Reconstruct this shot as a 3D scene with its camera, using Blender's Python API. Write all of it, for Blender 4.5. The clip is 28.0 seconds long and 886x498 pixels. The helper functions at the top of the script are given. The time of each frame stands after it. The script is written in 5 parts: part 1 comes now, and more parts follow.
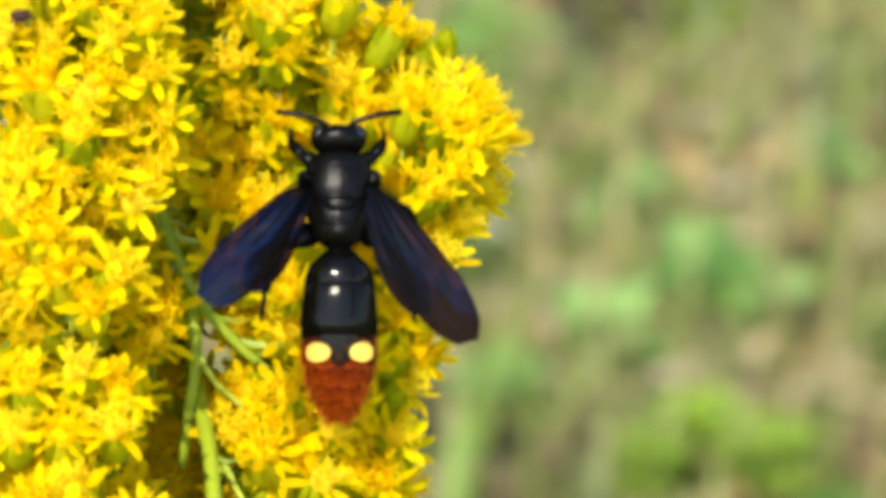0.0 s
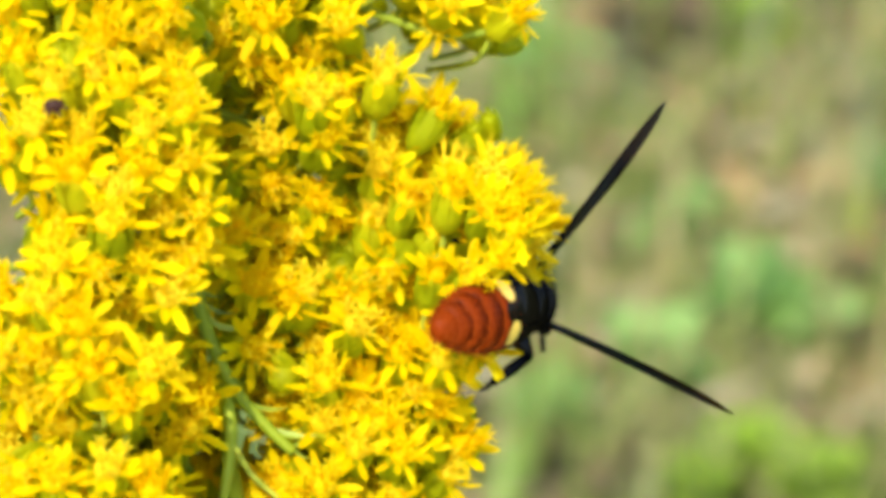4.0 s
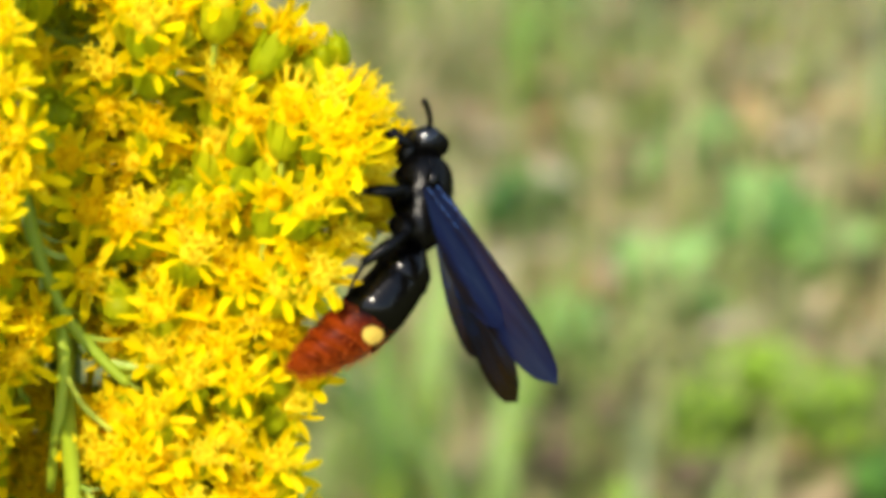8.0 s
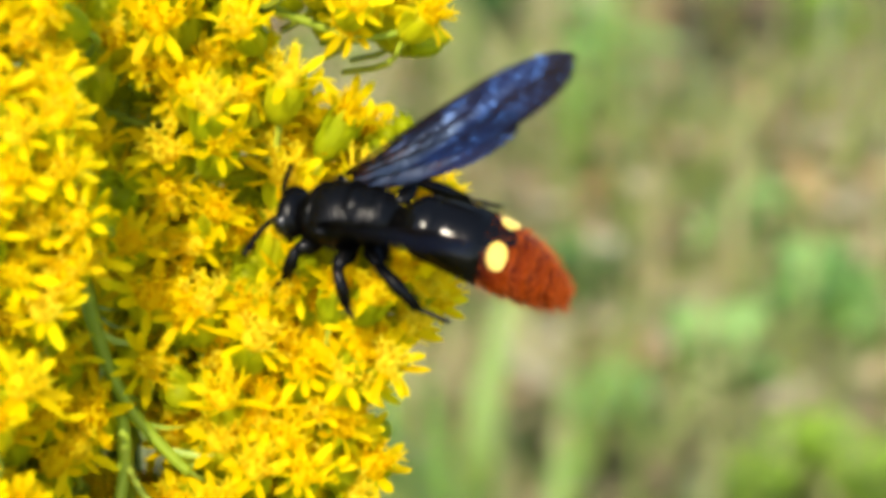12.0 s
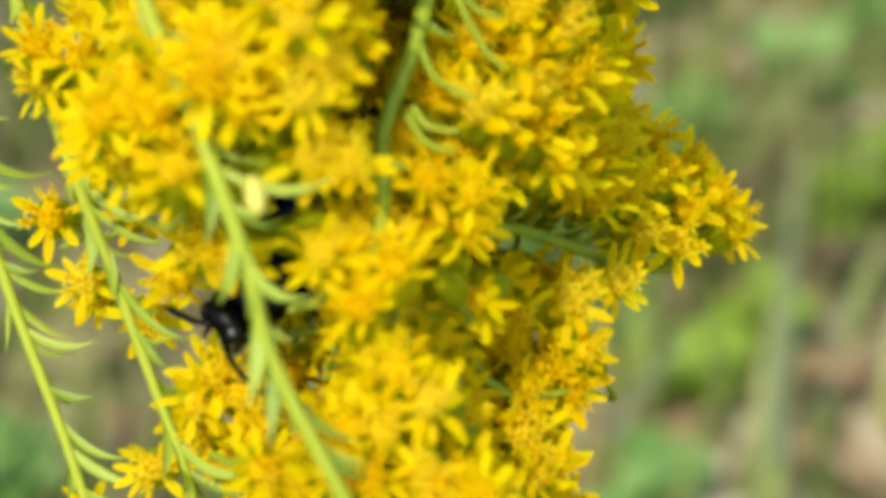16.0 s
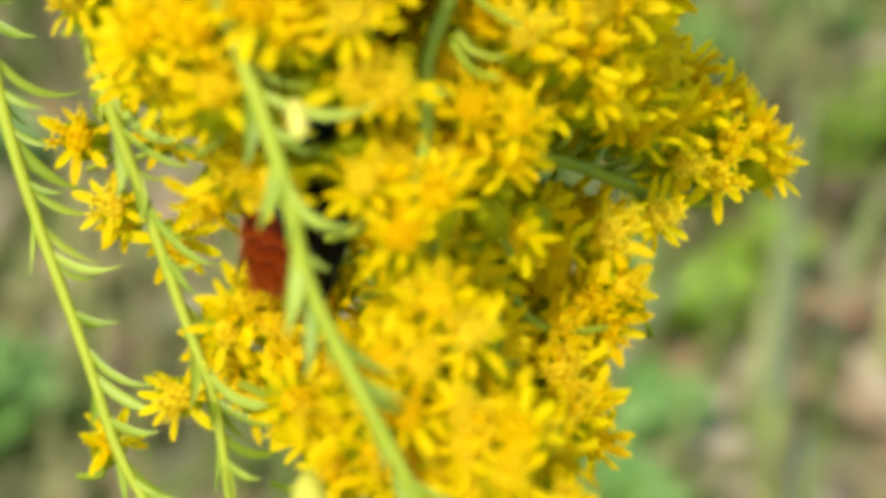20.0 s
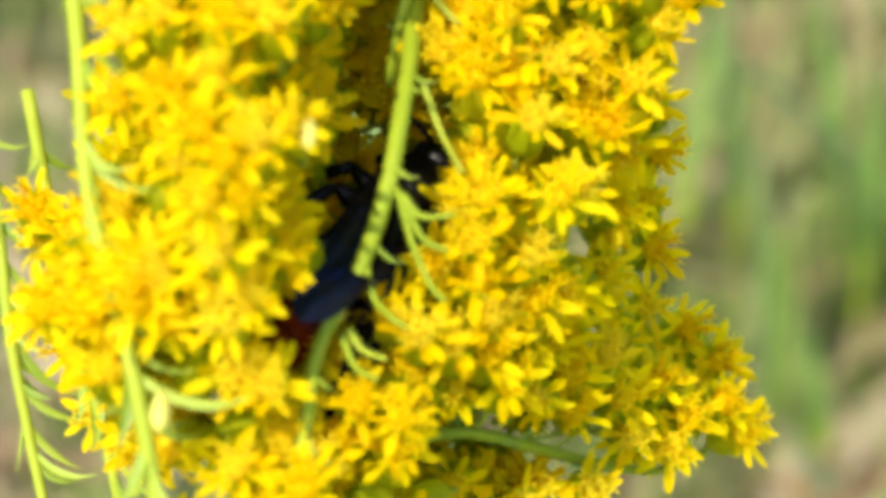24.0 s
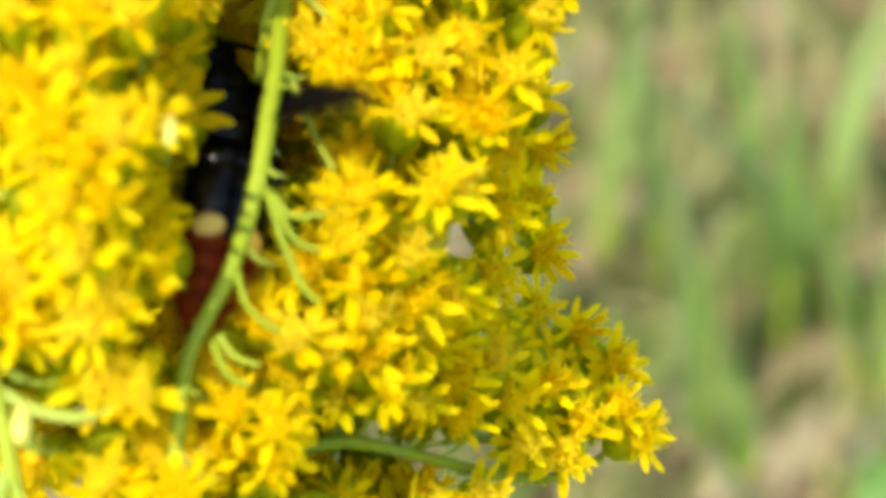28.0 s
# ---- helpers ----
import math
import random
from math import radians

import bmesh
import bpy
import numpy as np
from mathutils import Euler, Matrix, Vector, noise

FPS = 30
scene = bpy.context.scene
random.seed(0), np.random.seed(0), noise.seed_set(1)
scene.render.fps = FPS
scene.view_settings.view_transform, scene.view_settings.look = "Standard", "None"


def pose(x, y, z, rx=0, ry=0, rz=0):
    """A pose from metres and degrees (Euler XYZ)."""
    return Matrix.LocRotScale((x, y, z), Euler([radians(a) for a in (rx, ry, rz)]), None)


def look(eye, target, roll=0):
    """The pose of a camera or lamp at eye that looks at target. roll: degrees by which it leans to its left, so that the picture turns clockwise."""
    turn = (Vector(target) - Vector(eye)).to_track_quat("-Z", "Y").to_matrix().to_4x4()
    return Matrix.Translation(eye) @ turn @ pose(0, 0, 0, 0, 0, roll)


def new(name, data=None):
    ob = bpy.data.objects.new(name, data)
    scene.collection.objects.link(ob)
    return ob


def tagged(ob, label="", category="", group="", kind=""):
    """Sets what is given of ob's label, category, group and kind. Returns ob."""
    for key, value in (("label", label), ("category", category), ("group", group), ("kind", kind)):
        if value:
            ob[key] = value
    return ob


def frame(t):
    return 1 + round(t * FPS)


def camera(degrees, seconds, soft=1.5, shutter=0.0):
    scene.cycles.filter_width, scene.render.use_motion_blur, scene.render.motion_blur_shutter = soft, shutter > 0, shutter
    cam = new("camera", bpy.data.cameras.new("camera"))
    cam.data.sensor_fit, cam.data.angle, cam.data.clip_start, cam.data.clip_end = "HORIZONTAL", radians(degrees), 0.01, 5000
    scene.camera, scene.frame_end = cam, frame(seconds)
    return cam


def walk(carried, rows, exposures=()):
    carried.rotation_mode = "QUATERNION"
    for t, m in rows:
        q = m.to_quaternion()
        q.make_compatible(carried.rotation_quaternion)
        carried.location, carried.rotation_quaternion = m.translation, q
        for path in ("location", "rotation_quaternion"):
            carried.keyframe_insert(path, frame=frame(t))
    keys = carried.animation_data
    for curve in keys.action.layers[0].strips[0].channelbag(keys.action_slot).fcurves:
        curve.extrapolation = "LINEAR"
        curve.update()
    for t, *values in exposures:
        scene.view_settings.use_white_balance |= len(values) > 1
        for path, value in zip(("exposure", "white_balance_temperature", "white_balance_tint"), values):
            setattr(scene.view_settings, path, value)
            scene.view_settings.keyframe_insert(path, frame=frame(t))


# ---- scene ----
cam = camera(18.0, 28.0, soft=5.0, shutter=0.4)
cam.data.dof.use_dof = True
cam.data.dof.focus_distance = 0.211
cam.data.dof.aperture_fstop = 34.0

# seconds, eye in metres, yaw, pitch and roll in degrees
PATH = (
    (0, -0.00681, -0.17946, 0.70236, -4.749, -29.646, 0.659),
    (0.5, -0.00671, -0.17851, 0.70467, -4.406, -29.220, 0.161),
    (1, -0.00576, -0.18025, 0.70236, -3.476, -29.262, 0.188),
    (1.5, -0.00489, -0.17920, 0.70512, -3.706, -28.637, 0.595),
    (2, -0.00572, -0.17509, 0.70925, -3.416, -28.031, 0.265),
    (2.5, -0.00610, -0.17339, 0.70400, -3.327, -28.474, 0.728),
    (4.5, -0.00516, -0.17223, 0.70605, -3.576, -29.631, 0.495),
    (5, -0.00388, -0.17312, 0.70236, -3.432, -29.655, 0.566),
    (5.5, -0.00033, -0.17209, 0.70465, -3.524, -29.993, 0.662),
    (6, 0.00199, -0.17337, 0.69999, -3.564, -30.492, 0.316),
    (6.5, 0.00561, -0.17091, 0.70106, -3.263, -30.786, 0.014),
    (7, 0.00764, -0.17175, 0.69994, -2.938, -31.200, 0.129),
    (7.5, 0.00865, -0.17125, 0.69751, -2.838, -31.374, 0.690),
    (8, 0.01009, -0.16866, 0.70312, -2.547, -31.006, 0.108),
    (8.5, 0.01060, -0.16742, 0.70094, -2.733, -30.198, -0.356),
    (9, 0.00980, -0.16645, 0.70377, -2.771, -29.726, -0.236),
    (9.5, 0.00997, -0.16589, 0.70392, -2.596, -29.614, -0.062),
    (10, 0.00724, -0.16534, 0.70278, -1.969, -29.451, 0.172),
    (10.5, 0.00877, -0.16553, 0.70488, -1.664, -29.401, -0.155),
    (11, 0.00860, -0.16565, 0.70308, -1.584, -29.405, -0.069),
    (11.5, 0.00876, -0.16349, 0.70212, -1.555, -29.576, -0.485),
    (13.5, 0.00659, -0.16401, 0.69905, -0.818, -29.735, 0.053),
    (14, 0.00422, -0.16065, 0.69559, -0.421, -30.274, -0.425),
    (14.5, 0.00224, -0.16378, 0.68990, 0.797, -32.010, 0.024),
    (15, 0.00038, -0.17370, 0.68905, 1.441, -33.721, 2.864),
    (15.5, -0.00942, -0.16853, 0.66883, -1.018, -32.933, -0.230),
    (16, -0.01047, -0.16894, 0.66380, -0.466, -33.855, -0.902),
    (16.5, -0.01187, -0.16779, 0.66454, 0.016, -34.405, -0.974),
    (17, -0.01238, -0.17123, 0.66366, 0.595, -35.579, -0.739),
    (17.5, -0.01543, -0.17345, 0.66221, 1.012, -36.155, -1.355),
    (18, -0.01477, -0.16723, 0.66744, 1.250, -35.536, -0.699),
    (18.5, -0.01385, -0.16933, 0.66428, 0.920, -35.872, -0.966),
    (19, -0.01381, -0.16920, 0.66369, 0.852, -35.701, -0.801),
    (19.5, -0.01491, -0.16556, 0.66537, 0.970, -35.627, -0.196),
    (20, -0.01337, -0.16516, 0.66130, -0.571, -35.299, 0.377),
    (20.5, -0.01418, -0.16175, 0.66661, -1.765, -33.872, 1.675),
    (21, -0.01426, -0.16405, 0.66799, -1.760, -32.906, 1.538),
    (21.5, -0.01379, -0.17141, 0.67257, -1.634, -31.803, 0.839),
    (23.5, 0.01722, -0.15938, 0.68169, 8.836, -35.199, -0.713),
    (24, 0.02039, -0.15802, 0.68272, 9.954, -35.598, -0.181),
    (24.5, 0.02444, -0.15432, 0.68201, 9.305, -36.121, -0.328),
    (25, 0.02345, -0.15855, 0.67885, 9.341, -36.106, -0.778),
    (25.5, 0.02380, -0.15411, 0.68179, 9.245, -36.211, -0.780),
    (26, 0.02469, -0.15808, 0.68218, 8.731, -35.853, -0.905),
    (26.5, 0.02261, -0.15720, 0.68111, 8.683, -35.393, -0.804),
    (27, 0.02405, -0.15589, 0.68427, 8.684, -35.299, -0.302),
    (27.5, 0.02441, -0.15682, 0.67845, 8.287, -34.884, -0.710),
    (28, 0.02322, -0.15362, 0.67677, 8.170, -34.813, -0.593),
)
walk(cam, [(t, pose(x, y, z, 90 + pitch, 0, yaw) @ pose(0, 0, 0, 0, 0, roll)) for t, x, y, z, yaw, pitch, roll in PATH],
     exposures=[(0, 1.54), (11.5, 1.52), (14.0, 1.32), (15.0, 1.28), (16.0, 1.04), (17.0, 0.96), (18.0, 1.10), (19.0, 1.04), (21.5, 1.30), (23.5, 1.42), (28, 1.50)])

# ---- daylight: high summer sun from behind the left shoulder ----
SUN = Vector((-0.25, -0.55, 0.80)).normalized()
world = bpy.data.worlds.new("sky")
scene.world = world
world.use_nodes = True
wn = world.node_tree.nodes
sky = wn.new("ShaderNodeTexSky")
sky.sky_type, sky.sun_disc = "NISHITA", False
sky.sun_elevation, sky.sun_rotation = math.asin(SUN.z), math.atan2(SUN.x, SUN.y)
world.node_tree.links.new(sky.outputs[0], wn["Background"].inputs[0])
wn["Background"].inputs[1].default_value = 0.15
sun = new("sun", bpy.data.lights.new("sun", "SUN"))
sun.data.energy, sun.data.angle, sun.data.color = 2.25, radians(0.6), (1.0, 0.94, 0.81)
sun.matrix_world = look(SUN * 20, (0, 0, 0))

MM = 0.001


# ---- materials ----
def shader(name, rough=0.6, spec=0.4, metal=0.0):
    m = bpy.data.materials.new(name)
    m.use_nodes = True
    n, l = m.node_tree.nodes, m.node_tree.links
    p = n["Principled BSDF"]
    p.inputs["Roughness"].default_value = rough
    p.inputs["Specular IOR Level"].default_value = spec
    p.inputs["Metallic"].default_value = metal
    return m, n, l, p


def ramp(n, l, source, stops):
    r = n.new("ShaderNodeValToRGB")
    e = r.color_ramp.elements
    while len(e) < len(stops):
        e.new(0.5)
    for el, (at, c) in zip(e, stops):
        el.position, el.color = at, (*c, 1)
    l.new(source, r.inputs[0])
    return r.outputs[0]


def mixed(n, l, fac, a, b, kind="MIX"):
    x = n.new("ShaderNodeMix")
    x.data_type, x.blend_type = "RGBA", kind
    if isinstance(fac, (int, float)):
        x.inputs[0].default_value = fac
    else:
        l.new(fac, x.inputs[0])
    for k, v in ((6, a), (7, b)):
        if isinstance(v, tuple):
            x.inputs[k].default_value = (*v, 1)
        else:
            l.new(v, x.inputs[k])
    return x.outputs[2]


def grain(n, l, scale, detail=4, coords="Object", stretch=(1, 1, 1)):
    tc, mp, t = n.new("ShaderNodeTexCoord"), n.new("ShaderNodeMapping"), n.new("ShaderNodeTexNoise")
    mp.inputs["Scale"].default_value = stretch
    l.new(tc.outputs[coords], mp.inputs[0])
    l.new(mp.outputs[0], t.inputs["Vector"])
    t.inputs["Scale"].default_value, t.inputs["Detail"].default_value = scale, detail
    return t.outputs["Fac"]


def bumped(n, l, p, source, strength, distance):
    b = n.new("ShaderNodeBump")
    b.inputs["Strength"].default_value, b.inputs["Distance"].default_value = strength, distance
    l.new(source, b.inputs["Height"])
    l.new(b.outputs[0], p.inputs["Normal"])


def leafy(name, stops, through_light, scale, rough=0.5, spec=0.35, by="object", stretch=(1, 1, 1), bump=0.3):
    """Thin living tissue: colour varied from piece to piece and along it, with some light coming through."""
    m, n, l, p = shader(name, rough, spec)
    if by == "object":
        rnd = n.new("ShaderNodeObjectInfo").outputs["Random"]
    else:
        rnd = n.new("ShaderNodeNewGeometry").outputs["Random Per Island"]
    fine = grain(n, l, scale, 3, stretch=stretch)
    add = n.new("ShaderNodeMath")
    add.operation = "MULTIPLY_ADD"
    add.inputs[1].default_value = 0.45
    l.new(fine, add.inputs[0])
    half = n.new("ShaderNodeMath")
    half.operation = "MULTIPLY"
    half.inputs[1].default_value = 0.62
    l.new(rnd, half.inputs[0])
    l.new(half.outputs[0], add.inputs[2])
    col = ramp(n, l, add.outputs[0], stops)
    l.new(col, p.inputs["Base Color"])
    bumped(n, l, p, fine, bump, 0.0004)
    if through_light:
        tr, mx = n.new("ShaderNodeBsdfTranslucent"), n.new("ShaderNodeMixShader")
        l.new(col, tr.inputs[0])
        mx.inputs[0].default_value = through_light
        l.new(p.outputs[0], mx.inputs[1])
        l.new(tr.outputs[0], mx.inputs[2])
        l.new(mx.outputs[0], n["Material Output"].inputs[0])
    return m


PETAL_STOPS = [(0.1, (0.90, 0.58, 0.0)), (0.45, (0.92, 0.68, 0.0)), (0.9, (0.94, 0.77, 0.001))]
DISC_STOPS = [(0.1, (0.88, 0.58, 0.0)), (0.5, (0.93, 0.70, 0.0)), (0.9, (0.95, 0.78, 0.03))]
BRACT_STOPS = [(0.1, (0.42, 0.48, 0.004)), (0.5, (0.58, 0.61, 0.006)), (0.9, (0.74, 0.70, 0.010))]
STEM_STOPS = [(0.1, (0.22, 0.29, 0.010)), (0.5, (0.34, 0.41, 0.018)), (0.9, (0.46, 0.50, 0.045))]
mat_petal = leafy("petal_yellow", PETAL_STOPS, 0.58, 900, 0.6, 0.07, stretch=(1, 0.15, 1))
mat_petal_far = leafy("petal_yellow_mass", PETAL_STOPS, 0.58, 900, 0.6, 0.07, "island")
mat_disc = leafy("disc_orange_yellow", DISC_STOPS, 0.58, 1500, 0.65, 0.06)
mat_disc_far = leafy("disc_orange_yellow_mass", DISC_STOPS, 0.58, 1500, 0.65, 0.06, "island")
mat_bract = leafy("bract_green_yellow", BRACT_STOPS, 0.62, 700, 0.55, 0.14)
mat_bract_far = leafy("bract_green_yellow_mass", BRACT_STOPS, 0.72, 700, 0.5, 0.2, "island")
mat_stem = leafy("stem_green", STEM_STOPS, 0.25, 260, 0.55, 0.25, stretch=(1, 1, 0.3), bump=0.5)
mat_leaf = leafy("small_leaf_green", [(0.1, (0.17, 0.25, 0.012)), (0.5, (0.28, 0.37, 0.025)), (0.9, (0.42, 0.50, 0.06))], 0.3, 420, 0.45, 0.4)
mat_bud = leafy("bud_pale", [(0.1, (0.46, 0.48, 0.03)), (0.5, (0.62, 0.57, 0.06)), (0.9, (0.76, 0.68, 0.16))], 0.25, 500, 0.4, 0.45)
mat_stalk = leafy("stalk_green_brown", [(0.1, (0.10, 0.14, 0.012)), (0.6, (0.17, 0.23, 0.02)), (0.9, (0.24, 0.25, 0.05))], 0.0, 120, 0.6, 0.3)
mat_weed = leafy("weed_leaf_green", [(0.1, (0.15, 0.30, 0.06)), (0.5, (0.24, 0.43, 0.10)), (0.9, (0.32, 0.50, 0.14))], 0.4, 60, 0.5, 0.4)
mat_weed_lime = leafy("weed_leaf_lime", [(0.1, (0.17, 0.27, 0.02)), (0.5, (0.27, 0.41, 0.03)), (0.9, (0.35, 0.48, 0.05))], 0.35, 60, 0.5, 0.4)
mat_blade = leafy("grass_blade_green", [(0.1, (0.12, 0.22, 0.03)), (0.5, (0.20, 0.32, 0.05)), (0.9, (0.28, 0.38, 0.09))], 0.4, 60, 0.5, 0.35, stretch=(1, 1, 0.15))
# darker weed green: holds the low weeds' shade in its colour; also the leaning blades' own green
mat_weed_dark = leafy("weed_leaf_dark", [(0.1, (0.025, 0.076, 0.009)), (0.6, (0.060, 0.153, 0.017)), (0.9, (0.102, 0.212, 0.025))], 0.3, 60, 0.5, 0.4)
mat_grass = leafy("grass_mixed", [(0.05, (0.05, 0.075, 0.012)), (0.3, (0.14, 0.19, 0.03)), (0.5, (0.22, 0.27, 0.06)), (0.68, (0.32, 0.31, 0.11)), (0.84, (0.42, 0.32, 0.15)), (0.97, (0.46, 0.40, 0.25))], 0.3, 40, 0.6, 0.3, "island")
mat_litter = leafy("dry_litter", [(0.05, (0.068, 0.041, 0.022)), (0.4, (0.285, 0.188, 0.090)), (0.7, (0.390, 0.300, 0.165)), (0.95, (0.465, 0.420, 0.285))], 0.1, 70, 0.8, 0.2, "island")
mat_pale = leafy("pale_grass", [(0.1, (0.165, 0.203, 0.090)), (0.5, (0.247, 0.285, 0.143)), (0.9, (0.345, 0.345, 0.210))], 0.3, 50, 0.6, 0.3)
mat_dry = leafy("dry_leaf_russet", [(0.1, (0.22, 0.12, 0.05)), (0.6, (0.34, 0.20, 0.09)), (0.9, (0.42, 0.29, 0.16))], 0.1, 90, 0.75, 0.2)
mat_dark_leaf = leafy("leaf_dark_brown", [(0.1, (0.03, 0.02, 0.012)), (0.6, (0.06, 0.04, 0.022)), (0.9, (0.11, 0.08, 0.045))], 0.0, 90, 0.85, 0.15)


def chitin(name, base, rough, spec, bump_scale, bump):
    m, n, l, p = shader(name, rough, spec)
    fine = grain(n, l, bump_scale, 4)
    big = grain(n, l, bump_scale * 0.12, 2)
    l.new(mixed(n, l, big, tuple(0.45 * c for c in base), tuple(min(1, 1.7 * c) for c in base)), p.inputs["Base Color"])
    bumped(n, l, p, fine, bump, 0.00006)
    return m


def lacquer(name, base, rough, gloss, bump_scale, bump, tint=(1.0, 0.95, 0.88)):
    """Dark body or wing skin: matt colour under a thin, even gloss."""
    m, n, l, p = shader(name, 0.7, 0.0)
    fine, big = grain(n, l, bump_scale, 4), grain(n, l, bump_scale * 0.12, 2)
    l.new(mixed(n, l, big, tuple(0.45 * c for c in base), tuple(1.7 * c for c in base)), p.inputs["Base Color"])
    bumped(n, l, p, fine, bump, 0.00006)
    shine, mx = n.new("ShaderNodeBsdfAnisotropic"), n.new("ShaderNodeMixShader")
    shine.inputs["Color"].default_value = (*tint, 1)
    l.new(ramp(n, l, fine, [(0.3, (rough * 0.8,) * 3), (0.7, (rough * 1.3,) * 3)]), shine.inputs["Roughness"])
    l.new(p.inputs["Normal"].links[0].from_socket, shine.inputs["Normal"])
    mx.inputs[0].default_value = gloss
    l.new(p.outputs[0], mx.inputs[1])
    l.new(shine.outputs[0], mx.inputs[2])
    l.new(mx.outputs[0], n["Material Output"].inputs[0])
    return m


mat_black = lacquer("black_chitin", (0.0018, 0.0016, 0.0014), 0.21, 0.012, 4200, 0.9)
mat_gloss = lacquer("glossy_black_chitin", (0.0016, 0.0014, 0.0012), 0.16, 0.016, 2500, 0.5)
mat_eye = lacquer("dark_eye", (0.003, 0.003, 0.003), 0.14, 0.05, 9000, 0.2)


def rust_shader():
    # black front border, then dark red-brown that grows more orange towards the tail
    m, n, l, p = shader("rust_red_chitin", 0.42, 0.04)
    co, sep = n.new("ShaderNodeTexCoord"), n.new("ShaderNodeSeparateXYZ")
    l.new(co.outputs["Object"], sep.inputs[0])
    wob = grain(n, l, 900, 3)
    mul = n.new("ShaderNodeMath")
    mul.operation = "MULTIPLY_ADD"
    mul.inputs[1].default_value = -1 / 0.013
    l.new(sep.outputs["Y"], mul.inputs[0])
    off = n.new("ShaderNodeMath")
    off.operation = "MULTIPLY_ADD"
    off.inputs[1].default_value, off.inputs[2].default_value = 0.10, -0.05
    l.new(wob, off.inputs[0])
    l.new(off.outputs[0], mul.inputs[2])
    dark, lit = (0.05, 0.005, 0.0005), (0.17, 0.023, 0.001)
    stops = [(0.50, (0.004, 0.002, 0.002)), (0.57, dark), (0.63, (0.11, 0.013, 0.001)), (0.665, lit), (0.685, dark), (0.735, (0.11, 0.013, 0.001)), (0.77, lit), (0.79, dark), (0.83, (0.13, 0.016, 0.001)), (0.855, lit), (0.87, dark), (0.90, (0.14, 0.018, 0.001)), (0.97, lit)]
    l.new(ramp(n, l, mul.outputs[0], stops), p.inputs["Base Color"])
    bumped(n, l, p, grain(n, l, 3000, 4), 0.6, 0.00006)
    return m


mat_rust = rust_shader()
mat_spot = chitin("cream_yellow_spot", (0.74, 0.41, 0.06), 0.4, 0.45, 3000, 0.2)
mat_withered = chitin("withered_brown", (0.035, 0.012, 0.006), 0.6, 0.2, 2000, 0.4)
mat_hair_dark = chitin("black_hair", (0.004, 0.004, 0.004), 0.5, 0.15, 3000, 0.1)
mat_hair_gold = chitin("golden_hair", (0.30, 0.05, 0.003), 0.5, 0.15, 3000, 0.1)


def wing_shader():
    # smoky brown-black membrane with a blue sheen that shows only where it mirrors the light
    m, n, l, p = shader("blue_black_wing", 0.7, 0.0)
    veins = grain(n, l, 320, 3, stretch=(0.12, 1, 1))
    creases = grain(n, l, 1100, 3, stretch=(0.3, 1, 1))
    l.new(ramp(n, l, veins, [(0.32, (0.009, 0.005, 0.002)), (0.5, (0.005, 0.004, 0.003)), (0.7, (0.003, 0.004, 0.009))]), p.inputs["Base Color"])
    add = n.new("ShaderNodeMath")
    l.new(veins, add.inputs[0])
    l.new(creases, add.inputs[1])
    bumped(n, l, p, add.outputs[0], 0.7, 0.0006)
    shine, sheen = n.new("ShaderNodeBsdfAnisotropic"), n.new("ShaderNodeMixShader")
    shine.inputs["Roughness"].default_value = 0.28
    l.new(ramp(n, l, veins, [(0.46, (0.015, 0.04, 0.12)), (0.54, (0.10, 0.28, 0.9)), (0.64, (0.55, 0.72, 1.0))]), shine.inputs["Color"])
    l.new(p.inputs["Normal"].links[0].from_socket, shine.inputs["Normal"])
    sheen.inputs[0].default_value = 0.048
    l.new(p.outputs[0], sheen.inputs[1])
    l.new(shine.outputs[0], sheen.inputs[2])
    tr, mx = n.new("ShaderNodeBsdfTransparent"), n.new("ShaderNodeMixShader")
    tr.inputs[0].default_value = (0.36, 0.17, 0.03, 1)
    mx.inputs[0].default_value = 0.11
    l.new(sheen.outputs[0], mx.inputs[1])
    l.new(tr.outputs[0], mx.inputs[2])
    l.new(mx.outputs[0], n["Material Output"].inputs[0])
    return m


mat_wing = wing_shader()


def ground_shader():
    m, n, l, p = shader("soil_and_litter", 0.9, 0.2)
    a, b, c = grain(n, l, 5, 6), grain(n, l, 28, 5), grain(n, l, 160, 4)
    tan = ramp(n, l, b, [(0.32, (0.044, 0.040, 0.016)), (0.5, (0.136, 0.120, 0.056)), (0.68, (0.256, 0.216, 0.120))])
    green = ramp(n, l, c, [(0.3, (0.06, 0.09, 0.015)), (0.7, (0.17, 0.21, 0.05))])
    l.new(mixed(n, l, ramp(n, l, a, [(0.38, (0, 0, 0)), (0.62, (1, 1, 1))]), tan, green), p.inputs["Base Color"])
    bumped(n, l, p, b, 0.8, 0.01)
    return m


mat_ground = ground_shader()


# ---- mesh helpers ----
def mesh_of(name, verts, faces, material, smooth=True):
    me = bpy.data.meshes.new(name)
    me.from_pydata([tuple(v) for v in verts], [], faces)
    me.materials.append(material)
    if smooth:
        me.polygons.foreach_set("use_smooth", [True] * len(me.polygons))
    me.update()
    return me


def part(name, data, material, parent, label="", m=None):
    """Links a bmesh or mesh as one mesh object under a thing or a part."""
    if isinstance(data, bmesh.types.BMesh):
        me = bpy.data.meshes.new(name)
        data.to_mesh(me)
        data.free()
        me.materials.append(material)
        me.polygons.foreach_set("use_smooth", [True] * len(me.polygons))
        data = me
    ob = new(name, data)
    ob.parent = parent
    if m is not None:
        ob.matrix_basis = m
    return tagged(ob, label)


